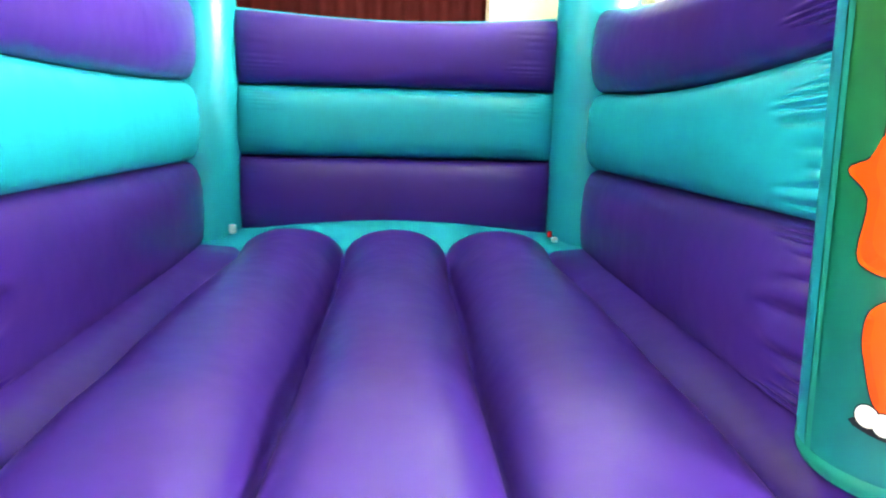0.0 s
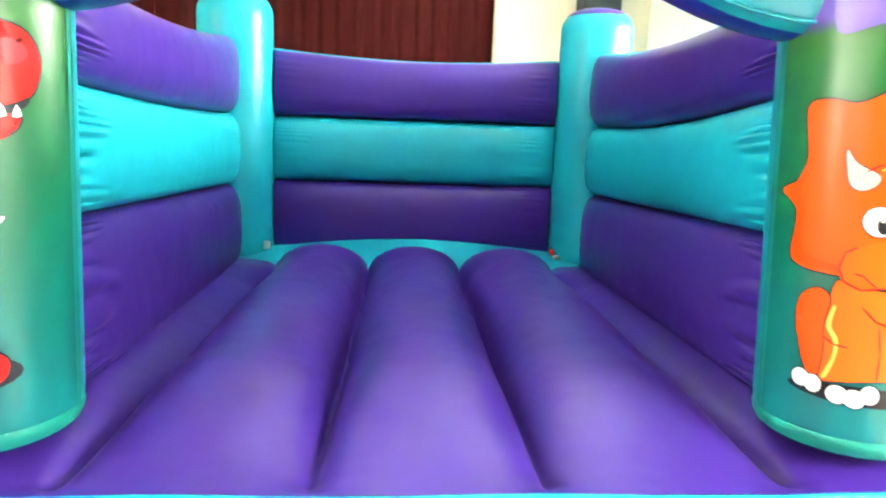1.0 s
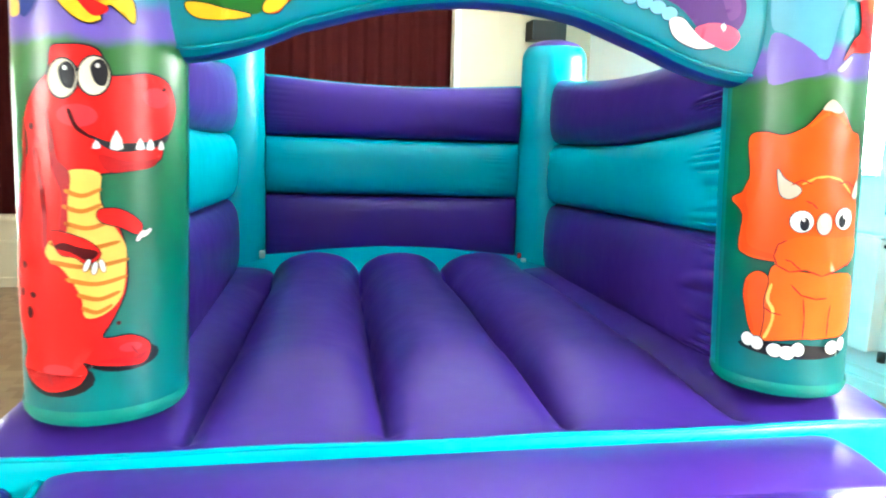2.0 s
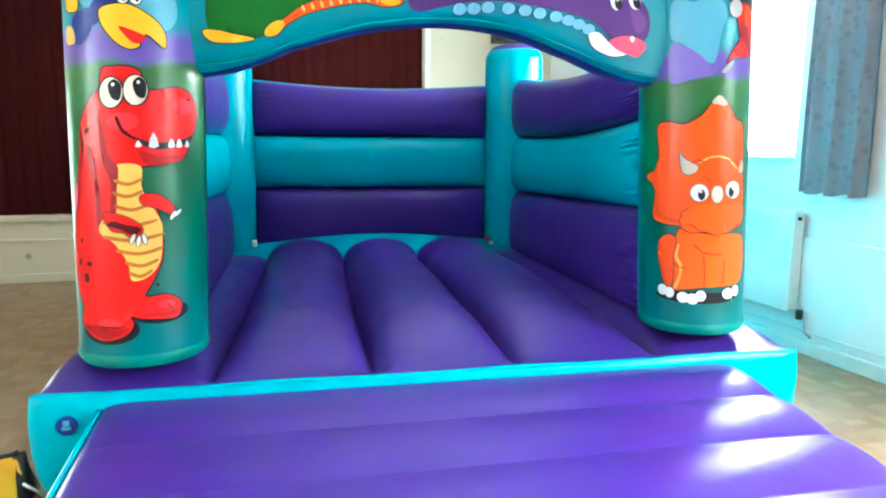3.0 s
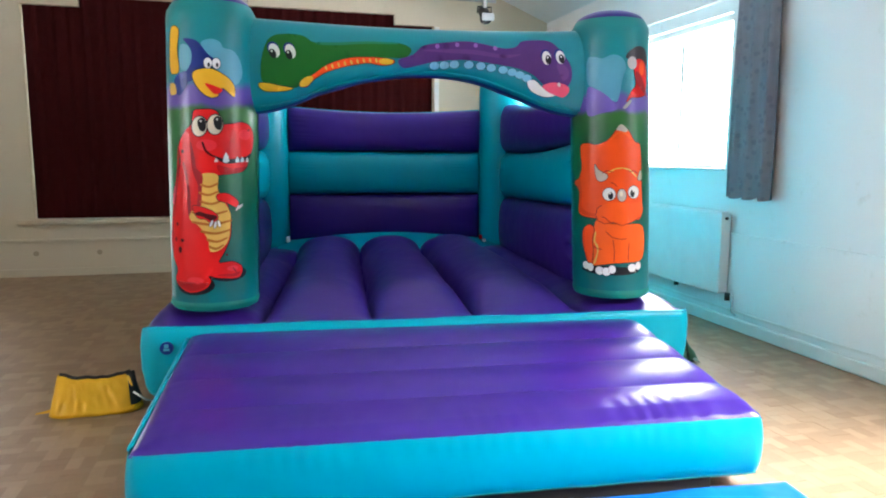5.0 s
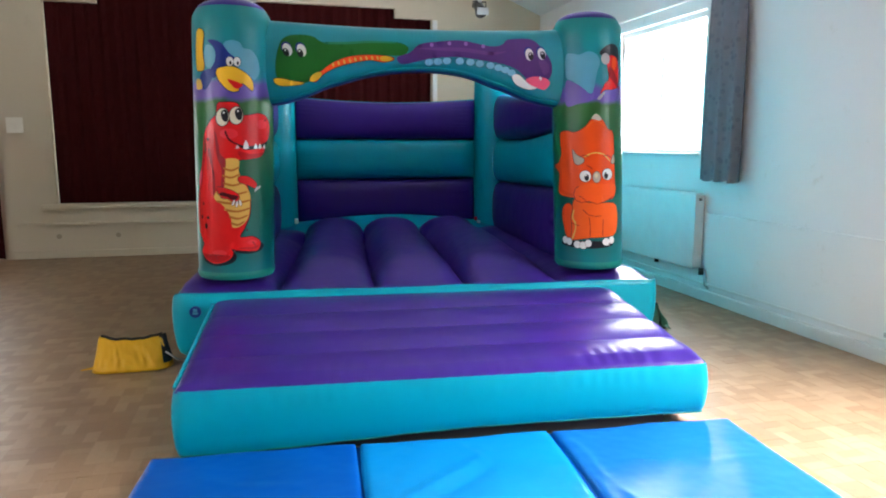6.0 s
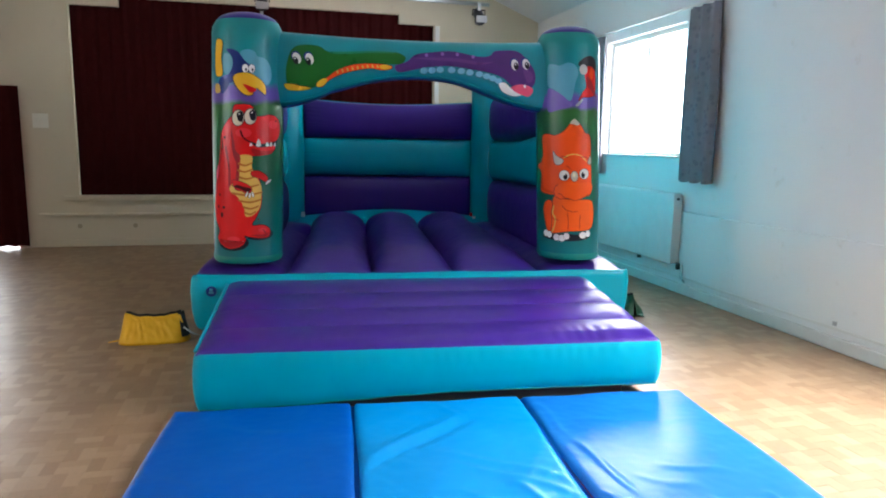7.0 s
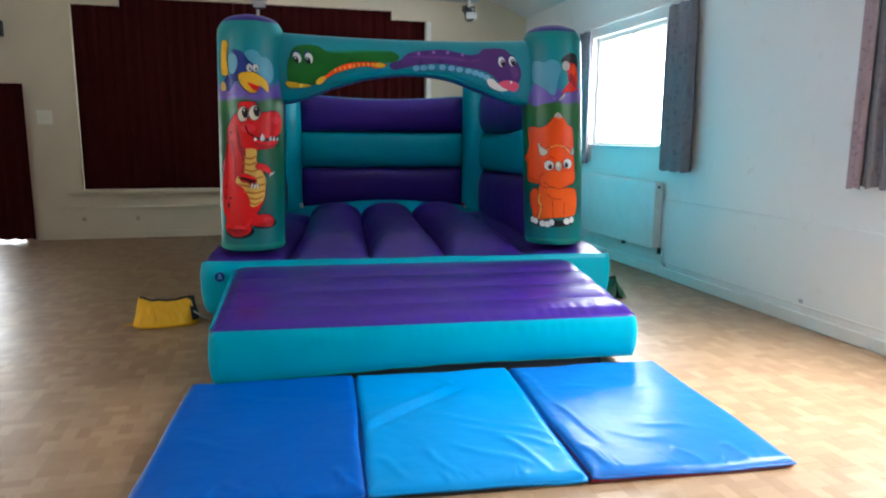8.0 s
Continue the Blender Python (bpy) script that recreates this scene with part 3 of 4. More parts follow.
# ---- the bouncy castle ----
castle = tagged(new("bouncy_castle"), "purple and teal inflatable bouncy castle with printed dinosaur columns", "bouncy castle")

HALF_W, FRONT, BACK = 1.525, 1.0, 4.46
GROOVES_FRONT, GROOVES_BACK = (-0.935, -0.325, 0.27, 0.9), (-0.84, -0.28, 0.28, 0.86)
LANE_END = 3.78


def bed_height(x, y):
    """Top of the jumping bed: five blown lanes that run back from a flat front strip."""
    f = (y - FRONT) / (LANE_END - FRONT)
    g = [-1.6] + [lerp(a, b, f) for a, b in zip(GROOVES_FRONT, GROOVES_BACK)] + [1.6]
    i = max(k for k in range(5) if g[k] <= x) if x > g[0] else 0
    u = 2 * (x - g[i]) / (g[i + 1] - g[i]) - 1
    if i == 0:
        u = max(u, 0.15)
    if i == 4:
        u = min(u, -0.15)
    grown = min(1.0, max(0.0, (y - FRONT - 0.03) / 0.8)) ** 0.6
    bulge = math.sqrt(max(0.0, 1 - abs(u) ** (lerp(5.0, 2.7, grown) - 0.6 * sstep(2.2, 3.2, y))))
    floor_z = 0.49 - 0.03 * sstep(FRONT + 0.02, FRONT + 0.1, y) - 0.1 * grown + 0.13 * sstep(LANE_END - 0.5, LANE_END - 0.12, y)
    if i in (0, 4):
        crest = 0.49 + 0.04 * sstep(FRONT - 0.03, FRONT + 0.3, y)
    else:
        crest = 0.49 + 0.12 * sstep(FRONT - 0.06, FRONT + 0.7, y) + 0.05 * sstep(1.5, 2.8, y)
    z = floor_z + (crest - floor_z) * bulge
    # lanes round off at their far ends
    if 1 <= i <= 3:
        e = max(0.0, (y - (LANE_END - 0.2)) / 0.2)
        z -= 0.12 * (1 - math.sqrt(max(0.0, 1 - min(1, e) ** 2)))
    # the outer edges roll over
    o = max(0.0, (abs(x) - 1.42) / 0.105)
    return z - 0.06 * sstep(FRONT - 0.02, FRONT + 0.1, y) * (1 - math.sqrt(max(0.0, 1 - min(1.0, o) ** 2)))


part("bed", sheet(lambda u, v: (lerp(-HALF_W, HALF_W, u), lerp(FRONT + 0.005, LANE_END, v), bed_height(lerp(-HALF_W, HALF_W, u), lerp(FRONT + 0.005, LANE_END, v))), 260, 130),
     PURPLE, castle, "purple jumping bed blown up in long lanes")


def back_strip(u, v):
    x, y = lerp(-HALF_W + 0.01, HALF_W - 0.01, u), lerp(LANE_END - 0.13, 4.25, v)
    dome = 0.12 * math.cos(min(1.0, abs(x) / 1.1) * math.pi / 2)
    return (x, y, 0.5 + (0.04 + dome) * sstep(0, 0.75, v))


part("back_strip", sheet(back_strip, 40, 12), TEAL, castle, "teal strip behind the lanes")


def around(u, x0, x1, y0, y1, r):
    """Place and outward direction on a rounded rectangle, u from 0 to 1 round it."""
    lx, ly, q = x1 - x0 - 2 * r, y1 - y0 - 2 * r, math.pi * r / 2
    s = u * (2 * lx + 2 * ly + 4 * q)
    for ex, ey, length, dx, dy in ((x0 + r, y0, lx, 1, 0), (x1, y0 + r, ly, 0, 1), (x1 - r, y1, lx, -1, 0), (x0, y1 - r, ly, 0, -1)):
        if s <= length:
            return ex + dx * s, ey + dy * s, dy, -dx
        s -= length
        if s <= q:
            a = math.atan2(-dx, dy) + s / r
            cx, cy = ex + dx * length - dy * r, ey + dy * length + dx * r
            return cx + r * math.cos(a), cy + r * math.sin(a), math.cos(a), math.sin(a)
        s -= q
    return x0 + r, y0, 0, -1


def base_skin(u, v):
    """Round the base: rounded corners in plan, bellied sides that curl under at the floor."""
    prof = [(0.0, 1.0), (0.012, 0.985), (0.022, 0.8), (0.018, 0.55), (0.004, 0.36), (-0.012, 0.27), (-0.06, 0.2), (-0.17, 0.1), (-0.28, 0.012)]
    k = v * (len(prof) - 1)
    i = min(int(k), len(prof) - 2)
    out, h = lerp(prof[i][0], prof[i + 1][0], k - i), lerp(prof[i][1], prof[i + 1][1], k - i)
    x, y, nx, ny = around(u, -HALF_W, HALF_W, FRONT, BACK, 0.04)
    rim = bed_height(x, min(LANE_END, max(FRONT + 0.005, y)))
    rim = 0.49 if y < FRONT + 0.03 else rim
    return (x + nx * out, y + ny * out, h * (rim + 0.003))


bm = bmesh.new()
sheet(base_skin, 420, 24, True, bm)
part("base", bm, TEAL, castle, "teal side skin of the inflated base")


def front_welt(u, v):
    a = 2 * math.pi * u
    x = lerp(-HALF_W + 0.03, HALF_W - 0.03, v)
    return (x, FRONT - 0.002 + 0.012 * math.cos(a), 0.487 + 0.008 * math.sin(a) + 0.004 * math.sin(x * 7))


part("front_welt", sheet(front_welt, 8, 60, True), TEAL, castle)

badge = part("badge", tube([(-1.4, FRONT - 0.03, 0.385), (-1.4, FRONT - 0.018, 0.385)], 0.034, 24), INK_NAVY, castle, "round blue sticker with a pale mark", False)
part("badge_mark", box(-1.415, -1.385, FRONT - 0.034, FRONT - 0.0305, 0.372, 0.384), INK_CLOUD, badge, smooth=False)
part("badge_mark", box(-1.41, -1.39, FRONT - 0.034, FRONT - 0.0305, 0.388, 0.406), INK_CLOUD, badge, smooth=False)


# columns
class Column:
    def __init__(self, x0, x1, y, r, z0=0.555, z1=2.16):
        self.x0, self.x1, self.y, self.r, self.z0, self.z1 = x0, x1, y, r, z0, z1

    def radius(self, z):
        top = max(0.0, (z - (self.z1 - 0.07)) / 0.07)
        low = max(0.0, (self.z0 + 0.05 - z) / 0.05)
        return self.r * (1 - 0.12 * min(1, top) ** 2 - 0.05 * min(1, low) ** 2 + 0.012 * math.sin(math.pi * (z - self.z0) / (self.z1 - self.z0)))

    def at(self, arc, z, lift=0.0):
        t = arc / self.r
        x = lerp(self.x0, self.x1, (z - self.z0) / (self.z1 - self.z0))
        r = self.radius(z) + lift
        return (x + r * math.sin(t), self.y - r * math.cos(t), z)

    def build(self, mat, label, trims=True):
        full = 2 * math.pi * self.r
        c = part("column", sheet(lambda u, v: self.at(u * full, lerp(self.z0, self.z1, v)), 48, 40, True), mat, castle, label)
        ztop = self.z1
        part("cap", sheet(lambda u, v: (self.x1 + self.radius(ztop) * math.cos(v * 1.5707) * math.cos(6.28318 * u) * 1.004,
                                        self.y + self.radius(ztop) * math.cos(v * 1.5707) * math.sin(6.28318 * u) * 1.004,
                                        ztop - 0.01 + 0.075 * math.sin(v * 1.5707)), 36, 8, True), PURPLE, c, "domed purple cap")
        if trims:
            part("hem", sheet(lambda u, v: self.at(u * full, lerp(self.z0 + 0.005, self.z0 + 0.05, v), 0.004 + 0.003 * math.sin(v * math.pi)), 48, 4, True), GREEN_EDGE, c, "green hem round the foot")
        return c


left = Column(-1.19, -1.155, 1.27, 0.23)
right = Column(1.155, 1.085, 1.27, 0.225)
col_l = left.build(COLUMN, "column printed with a red dinosaur and a blue bird")
col_r = right.build(COLUMN, "column printed with an orange horned dinosaur")
for cx, bl in ((-1.17, "teal rear column"), (1.18, "teal rear column")):
    Column(cx, cx, 4.1, 0.235, 0.5, 2.13).build(TEAL, bl, False)
# teal side strips of the printed panels
for c, ob in ((left, col_l), (right, col_r)):
    for a in (-0.375, 0.375):
        part("panel_edge", sheet(lambda u, v: c.at(math.copysign(lerp(0.39, 0.7, u), a), lerp(c.z0 + 0.02, c.z1 - 0.08, v), 0.004), 12, 30), TEAL_DEEP, ob, "teal edge strip of the print")
        part("panel_border", sheet(lambda u, v: c.at(a + (u - 0.5) * 0.022, lerp(c.z0 + 0.03, c.z1 - 0.1, v), 0.003), 2, 30), GREEN_EDGE, ob, "green border line of the print")


# walls: stacked blown bands
def band(name, along, a0, a1, centre, half, lows, highs, mat, label, flip=1):
    """One blown band between two columns, coloured within and teal without; lows and highs give its lower and upper line from end to end."""
    def put(u, v, g0, g1):
        s = lerp(a0, a1, v)
        t = abs(2 * v - 1)
        end = math.sqrt(max(0.0, 1 - t ** 8))
        lo, hi = lows(v), highs(v)
        ang = lerp(g0, g1, u)
        d = half * (0.3 + 0.7 * end) * spow(math.cos(ang), 0.55)
        front = along == "y" and v < 0.5
        reach = 0.68 + 0.07 * math.sin(ang * 7 + lo * 9)
        d += 0.03 * (abs(math.sin(ang * 17 + 2.5 * math.sin(3 * ang + lo * 5) + 3 * v)) - 0.6) * sstep(reach, reach + 0.12, t) * abs(math.cos(ang)) * (1.0 if front else 0.08)
        z = (lo + hi) / 2 + (hi - lo) / 2 * spow(math.sin(ang), 0.72)
        return (centre + flip * d, s, z) if along == "y" else (s, centre + flip * d, z)
    q = math.pi / 2
    b = part(name, sheet(lambda u, v: put(u, v, -q, q), 150, 90), mat, castle, label)
    part("outer_skin", sheet(lambda u, v: put(u, v, q, 3 * q), 24, 40), TEAL, b, "teal outer skin")


for side in (-1, 1):
    c, a0, a1 = side * 1.235, 1.4, 4.0
    lift = 0.09 if side == 1 else 0.02
    edges = [lambda v: 0.45, lambda v: lerp(1.05, 0.985, v), lambda v: lerp(1.465 + lift, 1.43, v) - (0.02 + lift * 0.5) * math.sin(math.pi * v),
             lambda v: lerp(1.79 + lift, 1.9, v) - (0.05 + lift * 0.4) * math.sin(math.pi * v)]
    for k, mat in enumerate((PURPLE, TEAL, PURPLE)):
        band("side_band", "y", a0, a1, c, 0.165, edges[k], edges[k + 1], mat, ("purple" if k != 1 else "teal") + " side wall band", -side)
edges = [lambda v: 0.52, lambda v: 1.01, lambda v: 1.425, lambda v: 1.85 - 0.045 * math.sin(math.pi * v)]
for k, mat in enumerate((PURPLE, TEAL, PURPLE)):
    band("back_band", "x", -0.955, 0.955, 4.17, 0.165, edges[k], edges[k + 1], mat, ("purple" if k != 1 else "teal") + " back wall band", -1)
part("top_welt", sheet(lambda u, v: (lerp(-0.93, 0.93, v), 4.11 + 0.008 * math.cos(6.283 * u), 1.845 - 0.045 * math.sin(math.pi * v) + 0.008 * math.sin(6.283 * u)), 6, 30, True), TEAL, castle, "teal welt along the back wall")
# corner ties
part("corner_tie", box(-0.965, -0.925, 3.88, 3.92, 0.57, 0.625, 0.012), INK_WHITE, castle, "white corner tie")
part("corner_tie", box(0.905, 0.935, 3.88, 3.91, 0.575, 0.615, 0.01), INK_RED, castle, "red corner tie")
part("corner_tie", box(0.93, 0.965, 3.85, 3.89, 0.55, 0.58, 0.01), INK_WHITE, castle, "white corner tie")

# arch between the front columns
UNDER = [(-1.05, 1.6), (-0.9, 1.61), (-0.75, 1.65), (-0.6, 1.715), (-0.33, 1.79), (-0.03, 1.825), (0.27, 1.8), (0.53, 1.715), (0.72, 1.645), (0.88, 1.615), (1.0, 1.61)]
ARCH_Y, ARCH_T = 1.29, 0.13


def arch_lo(x):
    return curve_at(UNDER, x)


def arch_hi(x):
    return 2.115 - 0.03 * math.cos(min(1.0, abs(x) / 1.0) * math.pi / 2)


def arch_skin(x, z, lift=0.0):
    lo, hi = arch_lo(x), arch_hi(x)
    s = min(1.0, max(-1.0, (2 * z - lo - hi) / (hi - lo)))
    c = math.cos(math.asin(spow(s, 1 / 0.75)))
    return (x, ARCH_Y - ARCH_T * c ** 0.7 - lift, z)


def arch_put(u, v, a0, a1):
    x = lerp(-1.02, 0.98, v)
    ang = lerp(a0, a1, u)
    lo, hi = arch_lo(x), arch_hi(x)
    return (x, ARCH_Y - ARCH_T * spow(math.cos(ang), 0.7), (lo + hi) / 2 + (hi - lo) / 2 * spow(math.sin(ang), 0.75))


arch = part("arch", sheet(lambda u, v: arch_put(u, v, -1.25, 2.2), 40, 80), TEAL_DEEP, castle, "teal arch printed with two long-necked dinosaurs")
part("arch_back", sheet(lambda u, v: arch_put(u, v, 2.2, 4.75), 24, 80), PURPLE, arch, "purple rear of the arch")
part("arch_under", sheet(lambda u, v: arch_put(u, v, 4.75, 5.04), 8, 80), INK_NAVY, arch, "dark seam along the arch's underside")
part("arch_piping", sheet(lambda u, v: (lerp(-0.98, 0.95, v), arch_put(0, v, -0.95, 0)[1] - 0.004 + 0.006 * math.cos(6.283 * u), arch_put(0, v, -0.95, 0)[2] + 0.006 * math.sin(6.283 * u)), 6, 80, True), TEAL_DEEP, arch, "dark teal piping")

# step in front: four blown cross lanes, low teal front
SW0, SW1, SY0, SY1 = -1.265, 1.2, -0.2, 0.985


def step_x(u, y):
    f = (y - SY0) / (SY1 - SY0)
    return lerp(lerp(-1.275, -1.29, f), lerp(1.2, 1.2, f), u)


def step_rim(y):
    return lerp(0.315, 0.425, (y - SY0) / (SY1 - SY0))


def step_top(u, v):
    y = lerp(SY0, SY1, v)
    lane = abs(math.sin(math.pi * 4 * v))
    edge = min(1.0, min(u / 0.045, (1 - u) / 0.045, v / 0.07))
    roll = 1 - math.sqrt(max(0.0, 1 - (1 - edge) ** 2))
    swell = min(1.0, u / 0.06, (1 - u) / 0.02 + 0.25)
    z = step_rim(y) + 0.027 + 0.02 * (0.4 + 0.6 * sstep(0.4, 0.9, u)) * lane ** 0.75 * swell * min(1.0, v / 0.07) - 0.03 * roll
    z += 0.0035 * math.sin(u * 170 + 4 * math.sin(u * 23)) * (1 - sstep(0.02, 0.2, v)) * sstep(0.0, 0.02, v) * (0.3 + 0.7 * u)
    return (step_x(u, y), y, z)


step = part("step", sheet(step_top, 150, 140), PURPLE, castle, "purple blown entrance step")


def foot(x):
    """Lower edge of the step's skin: it lifts off the floor towards the middle and the sunny end."""
    return 0.022 + 0.05 * sstep(-1.2, 0.2, x)


def step_skirt(u, v):
    out = 0.018 * math.sin(math.pi * v) ** 0.7 - 0.004 * sstep(0.8, 1.0, v)
    x, y, nx, ny = around(u, SW0 - 0.015, SW1 + 0.003, SY0, SY1, 0.03)
    gather = 0.0013 * math.sin(x * 85 + 3 * math.sin(x * 9)) * sstep(0.4, 0.1, v) if ny < -0.9 else 0.0
    return (x + nx * out, y + ny * (out + gather), lerp(step_rim(min(SY1, max(SY0, y))) + 0.003, foot(x), v))


part("step_skirt", sheet(step_skirt, 480, 14, True), TEAL, step, "teal front and sides of the step")
part("edge_welt", tube([(step_top(0, k / 20)[0] - 0.006, step_top(0, k / 20)[1], step_top(0, k / 20)[2] + 0.002) for k in range(1, 21)], 0.012, 8), TEAL, step, "bright teal welt along the step's edge")
part("bottom_welt", tube([(lerp(-1.262, 1.19, k / 30), SY0 + 0.006, foot(lerp(-1.262, 1.19, k / 30)) + 0.002 * math.sin(k * 1.7)) for k in range(31)], 0.005, 6), GREEN_EDGE, step, "thin green welt along the foot of the step")
# black boxes put the dark of the floor gaps in as colour
part("step_gap_fill", box(-1.24, 1.0, SY0 + 0.03, SY1, 0.004, 0.07), DULL_BLACK, step, "black fill darkening the gap under the step", False)
part("base_gap_fill", box(-1.4, 1.4, FRONT + 0.08, BACK - 0.15, 0.004, 0.02), DULL_BLACK, castle, "black fill darkening the gap under the base", False)


# ---- prints ----
def put_print(col, ob, name, pts, mat, level, label="", ring=0.0, smooth=4):
    onto = col.at if hasattr(col, "at") else arch_skin
    p = rounded(pts, smooth) if smooth else pts
    if ring:
        print_shape("print_outline", p, onto, 0.0008 + level * 0.0012, INK_BLACK, ob, "", ring)
    return print_shape(name, p, onto, 0.0014 + level * 0.0012, mat, ob, label)


# red dinosaur and bird
L = lambda name, text, mat, level, label="", ring=0.0: put_print(left, col_l, name, outline(text), mat, level, label, ring)
LO = lambda name, u, v, a, b, mat, level, turn=0.0, ring=0.0: put_print(left, col_l, name, oval(u, v, a, b, turn), mat, level, "", ring, 0)
L("print_cloud", "-0.02,1.93 0.02,1.96 0.07,1.95 0.09,1.92 0.14,1.91 0.18,1.86 0.19,1.79 0.15,1.74 0.08,1.76 0.03,1.83", INK_CLOUD, 0, "pale blue printed cloud")
L("print_cloud", "-0.13,1.93 -0.08,1.92 -0.06,1.85 -0.07,1.8 -0.11,1.8 -0.14,1.84", INK_CLOUD, 0)
L("print_bird", "-0.11,1.96 -0.04,1.95 0.01,1.89 0.05,1.85 0.01,1.8 -0.04,1.8 -0.07,1.75 -0.12,1.76 -0.07,1.84 -0.07,1.91", INK_NAVY, 2, "navy printed bird")
L("print_wing", "-0.2,2.01 -0.14,2.01 -0.15,1.91 -0.14,1.81 -0.17,1.79 -0.21,1.82", INK_YELLOW, 2, "yellow printed wing", 0.004)
L("print_wing", "-0.17,1.77 -0.11,1.8 -0.08,1.78 -0.1,1.72 -0.14,1.68 -0.17,1.71", INK_NAVY, 2)
L("print_foot", "-0.21,1.74 -0.17,1.74 -0.16,1.69 -0.21,1.69", INK_BELLY, 3)
L("print_beak", "-0.06,1.79 -0.02,1.81 0.04,1.81 0.11,1.77 0.14,1.73 0.14,1.68 0.11,1.7 0.08,1.72 0.06,1.69 0.06,1.68 0.03,1.67 -0.01,1.69 -0.05,1.74", INK_YELLOW, 4, "yellow printed beak", 0.004)
L("print_mouth", "0,1.74 0.04,1.73 0.08,1.71 0.06,1.69 0.04,1.69 0.02,1.71", INK_RED, 6)
for u in (0.014, 0.053):
    LO("print_eye", u, 1.84, 0.019, 0.026, INK_WHITE, 6, 0, 0.003)
    LO("print_pupil", u + 0.004, 1.832, 0.006, 0.011, INK_BLACK, 8)
LO("print_shadow", -0.085, 0.70, 0.115, 0.055, INK_BLACK, 0)
LO("print_shadow", 0.105, 0.755, 0.1, 0.04, INK_BLACK, 0)
L("print_dinosaur", "-0.06,1.6 -0.03,1.61 0.03,1.61 0.06,1.59 0.07,1.54 0.12,1.54 0.18,1.55 0.24,1.53 0.27,1.47 0.25,1.4 0.21,1.37 0.22,1.34 0.2,1.31 0.14,1.29 0.07,1.28 0.05,1.27 "
  "0.05,1.2 0.09,1.14 0.11,1.06 0.11,0.96 0.08,0.88 0.05,0.82 0.12,0.82 0.17,0.79 0.17,0.75 0.14,0.73 0.04,0.74 0,0.75 0.01,0.72 -0.02,0.68 -0.1,0.66 -0.17,0.69 -0.2,0.73 -0.18,0.78 "
  "-0.22,0.85 -0.23,0.96 -0.22,1.05 -0.18,1.18 -0.16,1.29 -0.14,1.34 -0.15,1.42 -0.13,1.47 -0.1,1.51 -0.07,1.54", INK_RED, 3, "red printed dinosaur", 0.005)
L("print_belly", "-0.03,1.28 0.05,1.28 0.05,1.21 0.08,1.14 0.11,1.08 0.11,1.02 0.1,0.94 0.06,0.89 0.01,0.88 0,0.94 -0.04,1.01 -0.09,1.05 -0.08,1.09 -0.03,1.12 -0.04,1.2", INK_BELLY, 5, "striped yellow printed belly")
for k, (u0, u1, z) in enumerate(((-0.03, 0.05, 1.235), (-0.036, 0.05, 1.193), (-0.03, 0.07, 1.147), (-0.07, 0.088, 1.09), (-0.07, 0.108, 1.04), (-0.03, 0.106, 0.992), (-0.004, 0.09, 0.949), (0.005, 0.072, 0.912))):
    put_print(left, col_l, "print_stripe", [(u0, z), ((u0 + u1) / 2, z - 0.012), (u1, z + 0.004), (u1, z - 0.006), ((u0 + u1) / 2, z - 0.024), (u0, z - 0.012)], INK_BROWN, 6)
L("print_arm", "-0.07,1.12 0.01,1.1 0.05,1.06 0.02,1.03 -0.01,1.05 -0.05,1.06", INK_RED, 8, "", 0.003)
L("print_arm", "0.05,1.18 0.1,1.18 0.15,1.14 0.14,1.11 0.1,1.13 0.05,1.15", INK_RED, 8, "", 0.003)
L("print_jaw", "0.03,1.38 0.09,1.36 0.19,1.37 0.24,1.39 0.22,1.36 0.14,1.34 0.08,1.34", INK_BLACK, 5)
for u, w, h in ((0.092, 0.016, 0.05), (0.045, 0.01, 0.022), (0.15, 0.012, 0.03), (0.178, 0.012, 0.03), (0.21, 0.01, 0.026)):
    put_print(left, col_l, "print_tooth", [(u - w, 1.345), (u, 1.345 + h), (u + w, 1.347)], INK_WHITE, 7, "", 0.0, 2)
for u, v in ((-0.032, 1.525), (0.043, 1.535)):
    LO("print_eye", u, v, 0.036, 0.05, INK_CREAM, 5, -0.12, 0.005)
    L("print_pupil", "%f,%f %f,%f %f,%f %f,%f %f,%f" % (u - 0.008, v + 0.024, u + 0.014, v + 0.044, u + 0.033, v + 0.02, u + 0.026, v - 0.024, u + 0.002, v - 0.018), INK_BLACK, 7)
    LO("print_glint", u + 0.009, v + 0.026, 0.005, 0.006, INK_WHITE, 9)
LO("print_nose_light", 0.2, 1.487, 0.04, 0.028, INK_ROSE, 4)
LO("print_cheek_light", 0.0, 1.43, 0.05, 0.03, INK_ROSE, 4)
LO("print_foot_light", -0.07, 0.725, 0.045, 0.018, INK_ROSE, 4)
LO("print_foot_light", 0.12, 0.785, 0.03, 0.014, INK_ROSE, 4)
L("print_tail_line", "-0.125,1.33 -0.1,1.2 -0.1,1.08 -0.085,1.08 -0.088,1.2 -0.11,1.33", INK_DARK_RED, 5)
for u, v, a, b in ((-0.124, 1.398, 0.009, 0.01), (-0.154, 0.886, 0.012, 0.018), (-0.138, 0.937, 0.012, 0.009), (-0.185, 0.94, 0.008, 0.012), (-0.17, 1.02, 0.007, 0.01), (0.09, 0.86, 0.006, 0.006)):
    LO("print_spot", u, v, a, b, INK_MAROON, 6)
LO("print_toe_line", -0.09, 0.7, 0.004, 0.02, INK_DARK_RED, 6, 0.4)
LO("print_toe_line", 0.13, 0.775, 0.004, 0.018, INK_DARK_RED, 6, 0.6)
